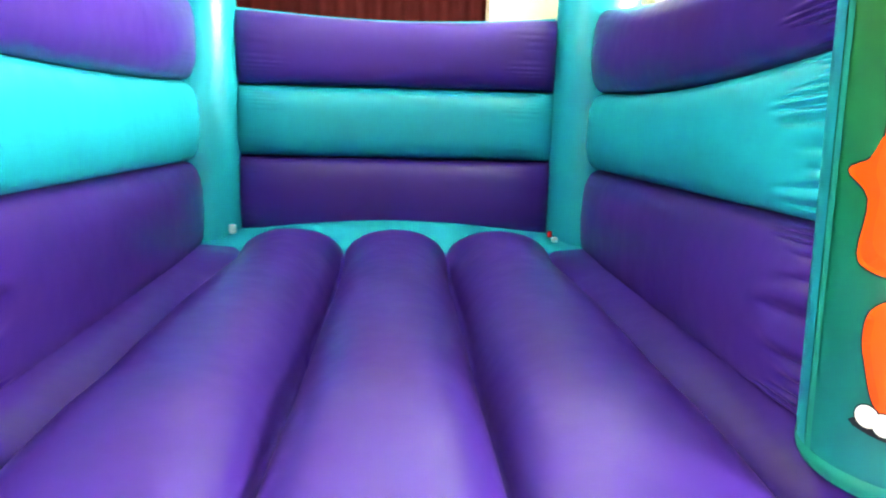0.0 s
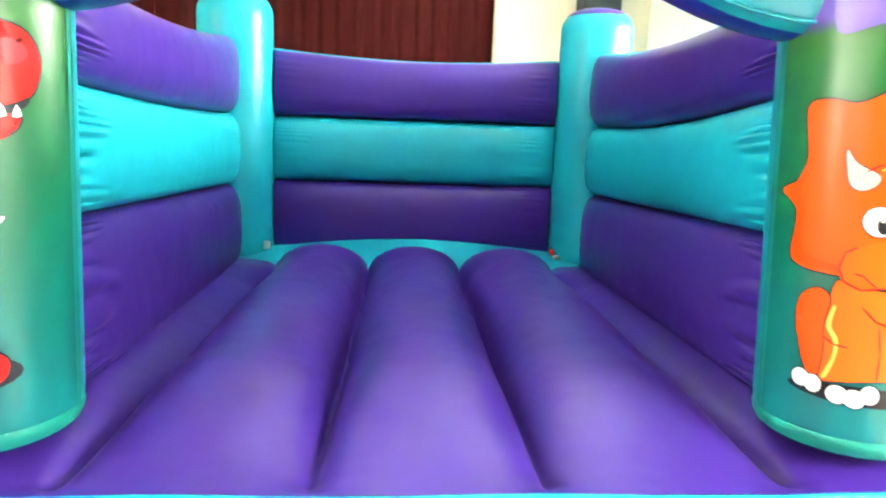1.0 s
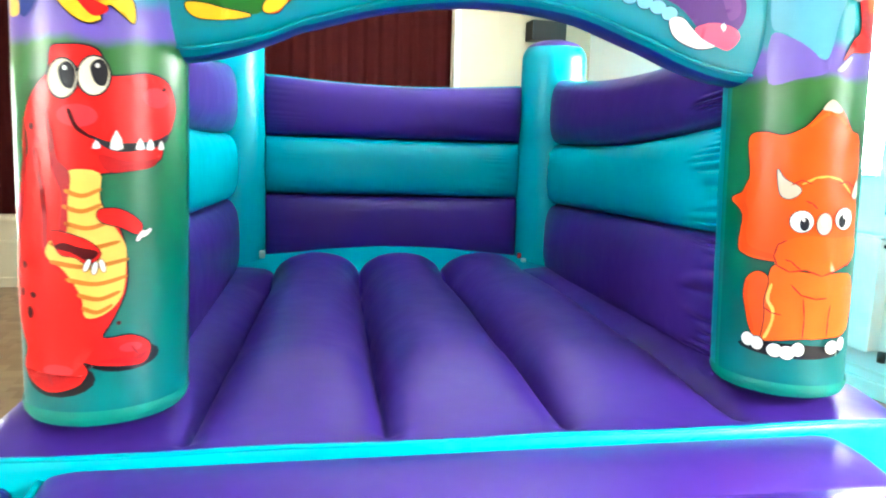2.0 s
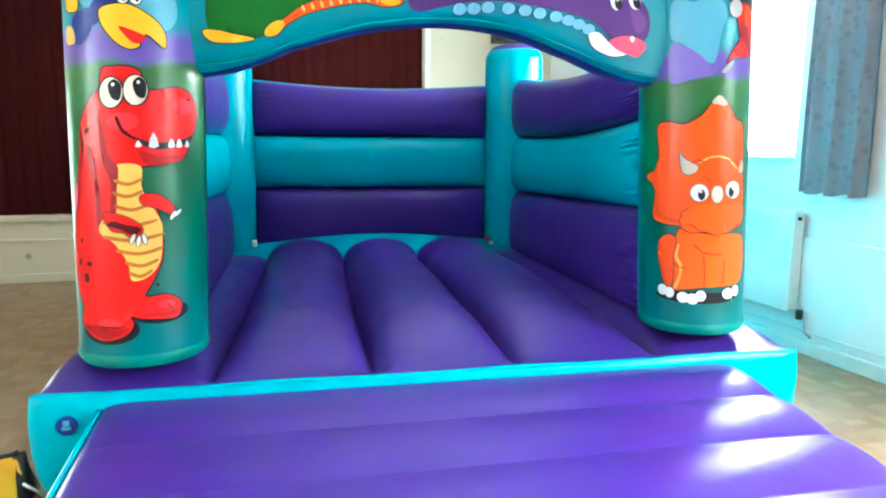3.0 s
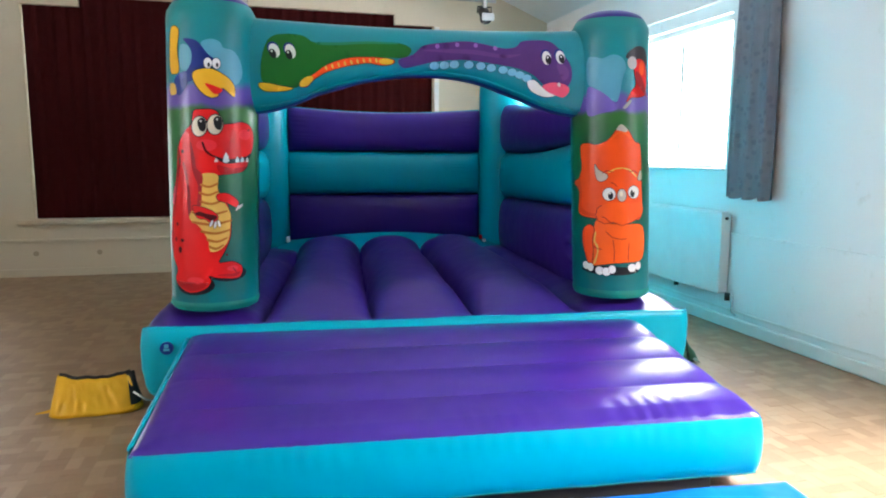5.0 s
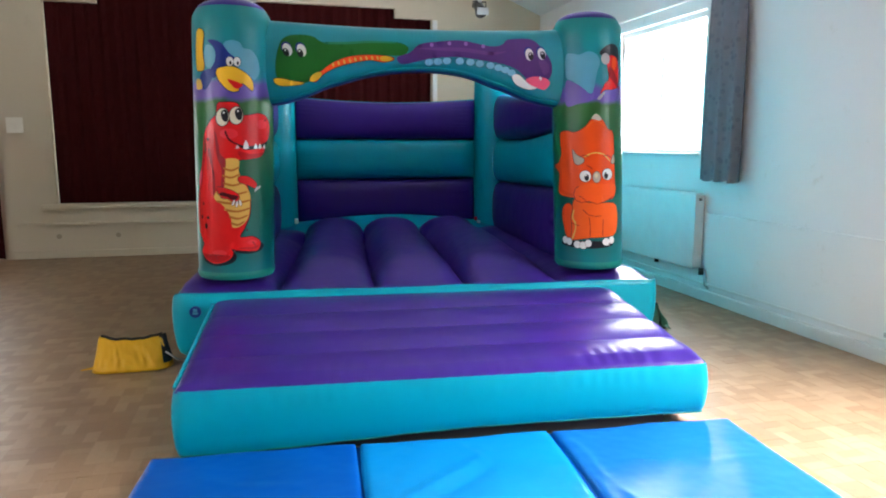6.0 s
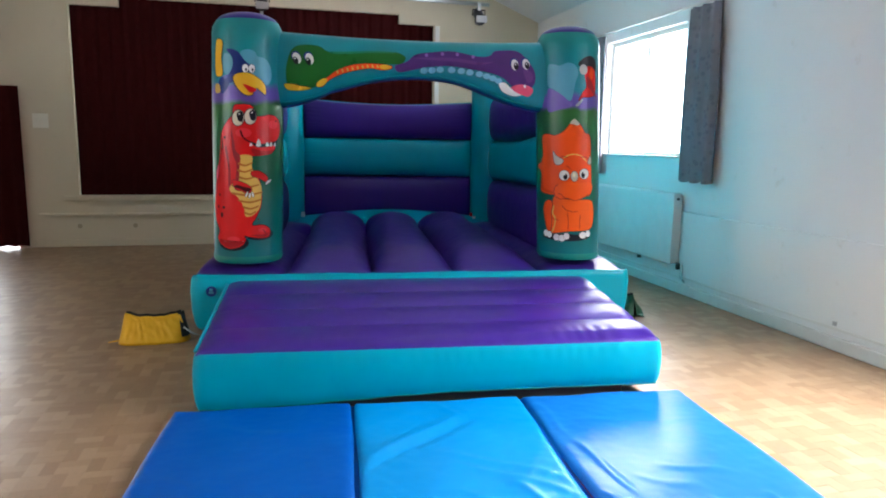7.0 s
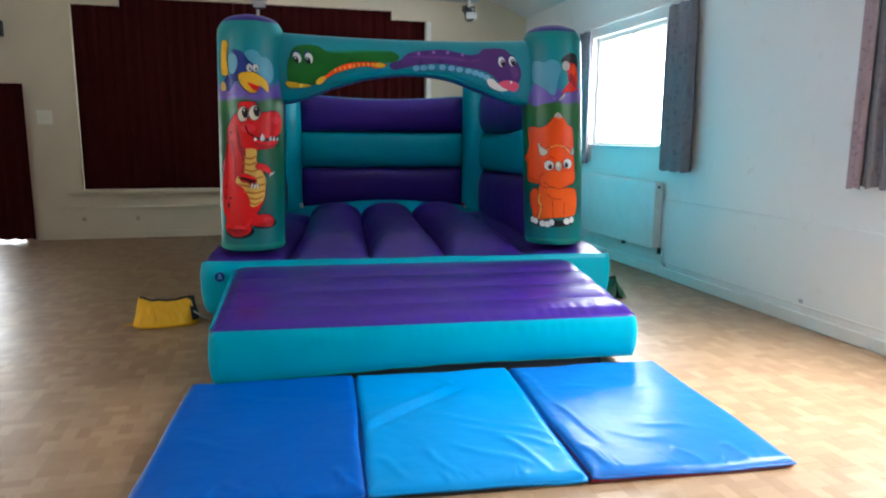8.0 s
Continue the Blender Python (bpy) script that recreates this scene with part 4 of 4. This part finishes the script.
L("print_neck_fold", "-0.078,1.45 -0.058,1.37 -0.05,1.315 -0.019,1.275 -0.026,1.2 -0.029,1.13 -0.05,1.118 -0.043,1.22 -0.068,1.3", INK_DARK_RED, 6)
L("print_back_shade", "-0.155,1.43 -0.168,1.3 -0.2,1.15 -0.228,1.02 -0.236,0.92 -0.215,0.84 -0.208,0.92 -0.205,1.02 -0.176,1.16 -0.15,1.3", INK_DEEP_RED, 4)
L("print_jaw_shade", "0.05,1.33 0.12,1.312 0.2,1.322 0.216,1.345 0.19,1.3 0.14,1.287 0.07,1.283", INK_DEEP_RED, 5)
L("print_smile", "-0.014,1.445 0.002,1.405 0.032,1.378 0.032,1.37 -0.004,1.395 -0.022,1.44", INK_MAROON, 6)
L("print_arm_shade", "-0.062,1.075 -0.02,1.062 0.02,1.04 0.045,1.058 0.036,1.07 0,1.078 -0.04,1.09", INK_MAROON, 9)
for u, v, turn in ((0.018, 1.028, 1.2), (0.036, 1.02, 1.4), (0.054, 1.026, 1.8), (0.146, 1.105, 1.0), (0.162, 1.112, 0.7)):
    LO("print_claw", u, v, 0.018, 0.006, INK_WHITE, 11, turn, 0.002)
L("print_foot_shade", "-0.19,0.72 -0.15,0.685 -0.09,0.668 -0.03,0.684 -0.0,0.712 -0.05,0.692 -0.1,0.683 -0.15,0.7", INK_DEEP_RED, 5)
L("print_foot_shade", "0.04,0.752 0.09,0.742 0.14,0.742 0.165,0.765 0.12,0.755 0.08,0.757", INK_DEEP_RED, 5)
LO("print_nostril", 0.222, 1.512, 0.008, 0.005, INK_MAROON, 6, 0.5)
LO("print_shine", -0.19, 1.17, 0.01, 0.05, INK_PINK, 6, -0.2)

# orange horned dinosaur
R = lambda name, text, mat, level, label="", ring=0.0: put_print(right, col_r, name, outline(text), mat, level, label, ring)
RO = lambda name, u, v, a, b, mat, level, turn=0.0, ring=0.0: put_print(right, col_r, name, oval(u, v, a, b, turn), mat, level, "", ring, 0)
R("print_cloud", "-0.22,1.93 -0.17,1.94 -0.13,1.93 -0.07,1.95 -0.02,1.93 0,1.88 -0.02,1.82 -0.04,1.72 -0.06,1.69 -0.11,1.72 -0.17,1.77 -0.22,1.8", INK_CLOUD, 0, "pale blue printed cloud")
R("print_hill", "-0.22,1.77 -0.16,1.76 -0.1,1.72 -0.06,1.68 -0.04,1.7 -0.05,1.65 -0.13,1.63 -0.22,1.62", INK_HILL, 1, "violet printed hill")
R("print_crest", "0.0,1.93 0.02,1.97 0.08,2.0 0.14,1.98 0.15,1.9 0.08,1.92", INK_BLACK, 2, "dark printed crest")
R("print_bird", "0.045,1.9 0.09,1.93 0.14,1.89 0.14,1.75 0.09,1.72 0.03,1.715 0.0,1.69 0.03,1.75 0.06,1.79", INK_RED, 3, "red printed flying creature", 0.003)
RO("print_bird_head", 0.035, 1.905, 0.03, 0.035, INK_GREY, 5)
RO("print_bird_patch", 0.1, 1.88, 0.02, 0.04, INK_ORANGE, 5)
R("print_bird_foot", "-0.02,1.66 0.02,1.7 0.03,1.695 0.0,1.655", INK_GREY, 3)
RO("print_shadow", -0.09, 0.722, 0.185, 0.026, INK_BLACK, 0)
def stroke(text, level, mat=None, w=0.0024):
    """A thin drawn line on the horned dinosaur, laid as short overlapping dashes."""
    p = outline(text)
    for (a0, z0), (a1, z1) in zip(p, p[1:]):
        long = math.hypot(a1 - a0, z1 - z0)
        put_print(right, col_r, "print_line", oval((a0 + a1) / 2, (z0 + z1) / 2, long * 0.56 + w * 0.5, w, math.atan2(z1 - z0, a1 - a0)), mat or INK_DARK_RED, level, "", 0.0, 0)


R("print_body", "-0.168,1.016 -0.184,0.964 -0.195,0.895 -0.187,0.828 -0.197,0.754 -0.149,0.755 -0.07,0.769 -0.014,0.772 0.12,0.8 0.12,0.98 -0.025,0.996 -0.114,1.003", INK_CHEST, 2, "light orange printed body", 0.003)
R("print_haunch", "-0.231,0.983 -0.256,0.954 -0.262,0.901 -0.25,0.842 -0.23,0.777 -0.202,0.753 -0.19,0.828 -0.193,0.895 -0.182,0.964 -0.203,0.989", INK_ORANGE, 3, "", 0.003)
R("print_shine", "-0.175,0.948 -0.186,0.897 -0.167,0.857 -0.169,0.814 -0.188,0.762 -0.176,0.764 -0.159,0.822 -0.158,0.866 -0.175,0.898 -0.168,0.946", INK_BELLY, 4)
stroke("-0.189,0.867 -0.167,0.852 -0.138,0.848", 6)
stroke("-0.113,0.954 -0.083,0.922 -0.037,0.91 -0.001,0.914", 6)
stroke("-0.075,0.906 -0.068,0.84 -0.07,0.776", 6)
stroke("0.015,0.888 0.011,0.838 0.01,0.784", 6)
R("print_dinosaur", "-0.27,1.44 -0.22,1.46 -0.16,1.45 -0.1,1.48 -0.06,1.53 -0.03,1.56 0.01,1.53 0.05,1.47 0.09,1.44 0.1,1.24 0.1,1.04 -0.01,1.03 -0.1,1.03 -0.19,1.03 -0.26,1.04 -0.29,1.07 -0.28,1.18 -0.33,1.23 -0.28,1.26 -0.26,1.32",
  INK_ORANGE, 5, "orange printed dinosaur head with a frill", 0.004)
R("print_muzzle", "-0.138,1.104 -0.162,1.09 -0.169,1.049 -0.16,1.016 -0.121,0.999 -0.079,1.008 -0.033,0.992 0.008,1 0.1,1.05 0.1,1.12 0.002,1.119 -0.076,1.124", INK_LIGHT_ORANGE, 7, "paler orange printed muzzle")
stroke("-0.136,1.104 -0.159,1.089 -0.169,1.049 -0.158,1.017 -0.121,0.999 -0.075,1.009 -0.025,0.99 0.027,1.01 0.09,1.04", 9)
stroke("-0.135,1.039 -0.118,1.035 -0.104,1.02 -0.092,1.011", 9)
stroke("-0.087,1.238 -0.069,1.231 -0.054,1.215", 9)
stroke("-0.099,1.294 -0.062,1.316 -0.025,1.321 0.017,1.311 0.06,1.27", 7, INK_BELLY, 0.004)
R("print_horn", "-0.173,1.34 -0.152,1.309 -0.107,1.282 -0.109,1.259 -0.136,1.243 -0.161,1.255 -0.171,1.298", INK_BONE, 7, "", 0.003)
R("print_horn", "0.07,1.26 0.09,1.31 0.1,1.27 0.09,1.25", INK_BONE, 7, "", 0.003)
for u, v, pu in ((-0.096, 1.17, -0.088), (0.042, 1.183, 0.032)):
    RO("print_eye", u, v, 0.034, 0.036, INK_WHITE, 8, 0, 0.003)
    RO("print_pupil", pu, v - 0.008, 0.014, 0.022, INK_BLACK, 10)
RO("print_nose_horn", -0.028, 1.165, 0.024, 0.036, INK_BONE, 9, 0, 0.003)
for u, v, a in ((-0.235, 0.746, 0.022), (-0.205, 0.738, 0.02), (-0.15, 0.722, 0.024), (-0.113, 0.718, 0.024), (-0.081, 0.733, 0.02), (0.034, 0.742, 0.026), (0.075, 0.752, 0.02)):
    RO("print_toe", u, v, a, 0.024, INK_WHITE, 7, 0, 0.003)

R("print_frill_tip", "-0.058,1.535 -0.03,1.566 0.005,1.535 -0.01,1.522 -0.035,1.53", INK_BONE, 7)
R("print_frill_light", "-0.085,1.49 -0.03,1.53 0.03,1.488 0.03,1.478 -0.03,1.518 -0.085,1.478", INK_CHEST, 7)
R("print_frill_shade", "-0.262,1.3 -0.285,1.255 -0.315,1.23 -0.276,1.18 -0.282,1.08 -0.26,1.05 -0.2,1.04 -0.1,1.035 -0.16,1.052 -0.235,1.068 -0.262,1.1 -0.258,1.19 -0.27,1.235", INK_DEEP_ORANGE, 6)
R("print_haunch_shade", "-0.256,0.95 -0.26,0.9 -0.248,0.842 -0.228,0.78 -0.218,0.785 -0.236,0.85 -0.245,0.9 -0.243,0.945", INK_DEEP_ORANGE, 5)
stroke("-0.13,1.29 -0.105,1.306 -0.075,1.296", 9)
stroke("0.012,1.3 0.045,1.305 0.068,1.288", 9)
for u in (-0.135, -0.098, 0.052):
    RO("print_toe_line", u, 0.722, 0.002, 0.014, INK_BONE, 9)
for u, v in ((-0.092, 1.176), (0.036, 1.19)):
    RO("print_glint", u, v, 0.005, 0.006, INK_WHITE, 12)
RO("print_nose_light", -0.032, 1.175, 0.01, 0.016, INK_CREAM, 11)
R("print_wing", "0.06,1.86 0.1,1.83 0.13,1.77 0.15,1.72 0.12,1.74 0.09,1.77 0.06,1.8", INK_DARK_RED, 5)
# arch: green and violet long necks
B = lambda name, text, mat, level, label="", ring=0.0: put_print(None, arch, name, outline(text), mat, level, label, ring)
BO = lambda name, u, v, a, b, mat, level, turn=0.0, ring=0.0: put_print(None, arch, name, oval(u, v, a, b, turn), mat, level, "", ring, 0)
B("print_green_dinosaur", "-0.9,1.86 -0.87,1.97 -0.83,2.01 -0.78,2.02 -0.72,2.02 -0.67,2.01 -0.62,1.98 -0.51,1.98 -0.34,1.99 -0.17,1.99 -0.1,1.96 -0.12,1.92 -0.17,1.91 -0.31,1.91 -0.45,1.9 -0.56,1.86 -0.63,1.81 -0.69,1.76 -0.73,1.74 -0.81,1.75 -0.89,1.76",
  INK_GREEN, 1, "green printed long-necked dinosaur")
B("print_jaw", "-0.91,1.76 -0.86,1.76 -0.81,1.75 -0.74,1.74 -0.75,1.73 -0.81,1.72 -0.88,1.72 -0.91,1.74", INK_YELLOW, 3, "", 0.003)
B("print_throat", "-0.7,1.75 -0.69,1.78 -0.63,1.81 -0.56,1.86 -0.45,1.9 -0.31,1.91 -0.2,1.9 -0.2,1.88 -0.26,1.87 -0.34,1.88 -0.45,1.86 -0.55,1.83 -0.62,1.79 -0.66,1.75", INK_ORANGE, 3, "orange printed throat", 0.003)
BO("print_patch", -0.665, 1.775, 0.042, 0.02, INK_YELLOW, 5, 0.6)
BO("print_patch", -0.238, 1.89, 0.04, 0.016, INK_YELLOW, 5)
for k in range(9):
    f = k / 8
    BO("print_scale", lerp(-0.56, -0.29, f), 1.848 + 0.045 * math.sin(f * 1.6), 0.006, 0.012, INK_BELLY, 5, 0.3)
B("print_violet_dinosaur", "-0.17,1.9 -0.09,1.93 -0.03,1.98 0.09,2 0.23,2.01 0.41,1.98 0.49,1.99 0.52,2.02 0.58,2.03 0.68,2.03 0.74,1.99 0.81,1.9 0.82,1.82 0.78,1.77 0.68,1.77 0.64,1.8 0.59,1.84 0.51,1.87 0.39,1.89 0.21,1.91 0.06,1.9 -0.04,1.88 -0.14,1.86",
  INK_PURPLE, 4, "violet printed long-necked dinosaur")
for x, z in ((0.03, 1.883), (0.085, 1.887), (0.141, 1.893), (0.222, 1.893), (0.29, 1.888), (0.35, 1.88), (0.418, 1.87), (0.47, 1.858), (0.515, 1.845), (0.557, 1.828)):
    BO("print_scale", x, z - 0.008, 0.027, 0.021, INK_SKY, 6, 0, 0.002)
for x, z in ((0.044, 1.978), (0.155, 1.99), (0.259, 1.99), (0.37, 1.978)):
    BO("print_hump", x, z, 0.012, 0.012, INK_LILAC, 6)
B("print_jaw", "0.56,1.8 0.6,1.81 0.64,1.78 0.68,1.75 0.73,1.73 0.67,1.72 0.59,1.75", INK_WHITE, 6, "", 0.003)
B("print_tongue", "0.65,1.78 0.71,1.8 0.78,1.79 0.81,1.76 0.78,1.72 0.73,1.73 0.68,1.75", INK_PINK, 7, "pink printed tongue")
for x, z, px, pz, turn in ((0.669, 1.934, 0.678, 1.924, 0.2), (0.75, 1.94, 0.757, 1.931, 0.3), (-0.828, 1.93, -0.836, 1.914, 0.45), (-0.745, 1.928, -0.752, 1.91, 0.35)):
    BO("print_brow", x - 0.006, z + 0.012, 0.03, 0.036, INK_NAVY, 5, turn)
    BO("print_eye", x, z, 0.026, 0.038, INK_WHITE, 6, turn)
    BO("print_pupil", px, pz, 0.017, 0.026, INK_BLACK, 8, turn)
    BO("print_glint", px - 0.005, pz + 0.012, 0.005, 0.006, INK_WHITE, 10, turn)
B("print_back_light", "-0.6,1.98 -0.5,1.983 -0.34,1.993 -0.19,1.99 -0.19,1.982 -0.34,1.98 -0.5,1.968 -0.6,1.968", INK_FRESH, 3)
B("print_snout_light", "0.73,1.9 0.77,1.9 0.8,1.87 0.8,1.83 0.77,1.81 0.75,1.84", INK_PLUM, 5)
B("print_back_stripe", "-0.04,1.955 0.1,1.965 0.26,1.965 0.42,1.945 0.52,1.95 0.42,1.925 0.26,1.94 0.1,1.945", INK_PLUM, 5)
B("print_tooth", "0.735,1.79 0.745,1.8 0.755,1.788 0.748,1.775", INK_WHITE, 9)


# ---- mats, sandbags ----
def soft_mat(x0, x1, mat, seed, label, folds):
    rnd = random.Random(seed)
    y0, y1, t = -1.52, -0.215, 0.045
    ph = [rnd.uniform(0, 6.28) for _ in range(6)]

    puckers = [(rnd.uniform(0.04, 0.96), rnd.uniform(0.006, 0.014), rnd.uniform(-0.004, 0.004), rnd.uniform(-0.5, 0.5)) for _ in range(13)]

    def fold(u, v, u0, v0, u1, v1, high, wide=0.022):
        """Height of one long crease that fades out at its ends."""
        du, dv = u1 - u0, v1 - v0
        long = math.hypot(du, dv)
        f = ((u - u0) * du + (v - v0) * dv) / long ** 2
        d = ((u - u0) * dv - (v - v0) * du) / long
        d += 0.012 * math.sin(f * 5 + u0 * 9)
        return high * math.exp(-(d / wide) ** 2) * sstep(-0.15, 0.2, f) * (1 - sstep(0.75, 1.15, f))

    def top(u, v):
        x, y = lerp(x0, x1, u), lerp(y0, y1, v)
        e = min(1.0, min(u, 1 - u, v * 1.4, (1 - v) * 1.4) / 0.05)
        z = t - 0.022 * (1 - math.sqrt(max(0.0, 1 - (1 - e) ** 2)))
        z += 0.004 * math.sin(5 * u + 3 * v + ph[0]) + 0.002 * math.sin(13 * u - 9 * v + ph[1])
        for c, w, h, lean in puckers:
            z += h * math.exp(-((u - c - lean * v) / w) ** 2) * (1 - sstep(0.03, 0.15, v)) * e
        for c in (0.0, 1.0):
            z += 0.006 * math.exp(-((u - c) / 0.03) ** 2 - (v / 0.035) ** 2)
        for f in folds:
            z += fold(u, v, *f) * e
        x += 0.004 * math.sin(v * 9 + ph[3]) * (2 * u - 1)
        y -= 0.006 * math.sin(u * 7 + ph[4]) * (1 - v)
        return (x, y, z)

    root = tagged(new("crash_mat"), label, "crash mat", "folding crash mat panels")
    part("cover", sheet(top, 110, 120), mat, root)
    bm = bmesh.new()
    for fn in (lambda a: (a, 0.0), lambda a: (a, 1.0), lambda a: (0.0, a), lambda a: (1.0, a)):
        sheet(lambda u, v: (*top(*fn(u))[:2], lerp(0.003, top(*fn(u))[2], v)), 40, 3, False, bm)
    part("side", bm, DULL_BLACK if seed != 3 else INK_DARK_RED, root, "dark underside edge of the mat")
    part("piping", tube([(lerp(x0, x1, k / 24), y0 - 0.002, top(k / 24, 0)[2] - 0.004) for k in range(25)], 0.006, 6), mat, root)
    if seed < 3:
        part("hinge", box(x1 - 0.012, x1 + 0.028, y0 + 0.01, y1 - 0.005, 0.006, 0.022, 0.006), BLUE_DARK, root, "dark blue hinge strip between the panels")
    return root


soft_mat(-1.387, -0.502, BLUE_DARK, 1, "royal blue vinyl crash mat panel on the floor",
         [(0.4, 0.12, 0.5, 0.02, 0.004), (0.86, 0.14, 0.97, 0.03, 0.007), (0.1, 0.42, 0.5, 0.3, 0.002), (0.3, 0.8, 0.75, 0.7, 0.002)])
soft_mat(-0.488, 0.39, BLUE_LIGHT, 2, "lighter blue vinyl crash mat panel, wrinkled cover",
         [(0.02, 0.4, 0.62, 0.78, -0.007, 0.03), (0.03, 0.47, 0.6, 0.86, 0.006, 0.03), (0.45, 0.52, 0.98, 0.28, 0.006), (0.52, 0.42, 0.98, 0.18, 0.006),
          (0.45, 0.27, 0.8, 0.06, 0.007), (0.7, 0.3, 0.86, 0.04, 0.008), (0.3, 0.24, 0.42, 0.04, 0.006), (0.06, 0.2, 0.2, 0.04, 0.006), (0.5, 0.95, 0.6, 0.75, 0.004)])
soft_mat(0.406, 1.317, BLUE_MID, 3, "mid blue vinyl crash mat panel, shiny with window light",
         [(0.1, 0.55, 0.2, 0.18, 0.006), (0.25, 0.28, 0.5, 0.2, 0.004), (0.4, 0.36, 0.72, 0.27, 0.005), (0.25, 0.72, 0.85, 0.66, 0.003),
          (0.04, 0.18, 0.13, 0.03, 0.009), (0.5, 0.14, 0.56, 0.02, 0.006), (0.74, 0.14, 0.8, 0.02, 0.007), (0.05, 0.9, 0.1, 0.6, 0.004)])


def sandbag(name, m, size, mat, label):
    root = tagged(new(name), label, "sandbag")
    root.matrix_world = m
    lx, ly, lz = size

    def skin(u, v):
        """A filled pouch: flat underneath, drawn up to a straight closing seam, pinched at both ends."""
        a = 2 * math.pi * u
        s = 2 * v - 1
        h = max(0.0, math.sin(a)) ** 0.85
        end = math.sqrt(max(0.0, 1 - abs(s) ** 5))
        n = noise.noise(Vector((3.0 * s, 1.4 * math.cos(a), 1.4 * h + lx * 9)))
        wide = ly / 2 * math.cos(a) * (1 - 0.88 * h ** 1.25) * (0.12 + 0.88 * end)
        m = noise.noise(Vector((7 * s + 4 * h, 5 * h - 2 * s, math.copysign(3.0, math.cos(a)))))
        folds = 0.016 * m + 0.004 * math.sin(9 * s + 6 * h + 3 * m)
        wide += math.copysign(1.0, math.cos(a)) * folds * 4 * h * (1 - h) * end
        z = lz * h * (1 - 0.1 * (1 - s * s) * h + 0.05 * n) + 0.05 * lz * abs(s) ** 3 * h
        return (lx / 2 * s * (1.08 - 0.22 * h) + 0.008 * n * h, wide + 0.008 * n, max(0.003, z))

    part("sack", sheet(skin, 72, 60, True), mat, root)
    part("webbing", tube([tuple(Vector(skin(0.25, 0.02 + 0.96 * k / 16)) + Vector((0, 0, 0.004))) for k in range(17)], 0.009, 8), DULL_BLACK, root, "black webbing closure along the top")
    part("end_flap", sheet(lambda u, v: tuple(Vector(skin(0.02 + 0.46 * u, 0.9 + 0.1 * v)) + Vector((0.006, 0, 0.003))), 24, 6), DULL_BLACK, root, "black end flap")
    part("corner_tab", sheet(lambda u, v: (-lx * 0.5 - 0.075 * u, -ly * 0.16 + 0.06 * (v - 0.5) * (1 - 0.8 * u), 0.012 + 0.012 * (1 - u) + 0.004 * math.sin(9 * v)), 8, 6), mat, root)
    part("tie_rope", tube([(lx * 0.45, -ly * 0.2, lz * 0.5), (lx * 0.6, -ly * 0.25, 0.05), (lx * 0.72, -0.02, 0.02), (lx * 0.85, 0.02, 0.1)], 0.006, 6), METAL, root, "grey tie rope")
    return root


sandbag("sandbag", pose(-1.825, 1.19, 0, 0, 0, 6), (0.43, 0.24, 0.195), YELLOW, "yellow vinyl sandbag weight on the wooden floor")
sandbag("sandbag", pose(1.8, 1.72, 0, 0, 0, 100), (0.42, 0.26, 0.17), DARK_GREEN, "dark green sandbag weight beside the castle")

# ---- parquet floor ----
floor = setting("floor", box(LEFT_X, WALL_X, REAR_Y, BACK_Y, -0.12, -0.004), SUBFLOOR, "worn oak block parquet in basket weave", "floor")
SQ, N = 0.12, 2
W = SQ / N
gap = 0.0003


rnd = random.Random(11)


def block_faces(x, y, lx, ly, z, tip=0.0004):
    a, b, c, d = x + gap, x + lx - gap, y + gap, y + ly - gap
    t = [rnd.uniform(-tip, tip) for _ in range(4)]
    vs = [(a, c, -0.004), (b, c, -0.004), (b, d, -0.004), (a, d, -0.004), (a, c, z + t[0]), (b, c, z + t[1]), (b, d, z + t[2]), (a, d, z + t[3])]
    fs = [(4, 5, 6, 7), (0, 1, 5, 4), (1, 2, 6, 5), (2, 3, 7, 6), (3, 0, 4, 7)]
    return vs, fs


near = {}
for lay in (0, 1):
    vs, fs = block_faces(-SQ / 2 if lay == 0 else -W / 2, -W / 2 if lay == 0 else -SQ / 2, SQ if lay == 0 else W, W if lay == 0 else SQ, 0.0, 0.0)
    me = bpy.data.meshes.new("block")
    me.from_pydata(vs, [], fs)
    me.materials.append(BLOCK)
    near[lay] = me
vs_all, fs_all, count = [], [], 0
i0, i1 = int(math.floor(LEFT_X / SQ)) + 1, int(math.floor(WALL_X / SQ))
j0, j1 = int(math.floor(-6.5 / SQ)), int(math.floor(BACK_Y / SQ))
for i in range(i0, i1):
    for j in range(j0, j1):
        x, y = i * SQ, j * SQ
        lay = (i + j) % 2
        for k in range(N):
            bx, by = (x, y + k * W) if lay == 0 else (x + k * W, y)
            z = rnd.uniform(-0.0004, 0.0004)
            if 1.35 < x < 2.6 and -1.9 < y < 0.6 and count < 300:
                ob = new("block", near[lay])
                ob.parent = floor
                ob.rotation_euler = (rnd.uniform(-0.005, 0.005), rnd.uniform(-0.005, 0.005), 0)
                ob.location = (bx + (SQ if lay == 0 else W) / 2, by + (W if lay == 0 else SQ) / 2, z)
                count += 1
            else:
                v, f = block_faces(bx, by, SQ if lay == 0 else W, W if lay == 0 else SQ, z)
                n0 = len(vs_all)
                vs_all += v
                fs_all += [tuple(q + n0 for q in face) for face in f]
me = bpy.data.meshes.new("blocks")
me.from_pydata(vs_all, [], fs_all)
me.materials.append(BLOCKS)
rest = new("blocks", me)
rest.parent = floor
tagged(rest, "", "", "", "stuff")
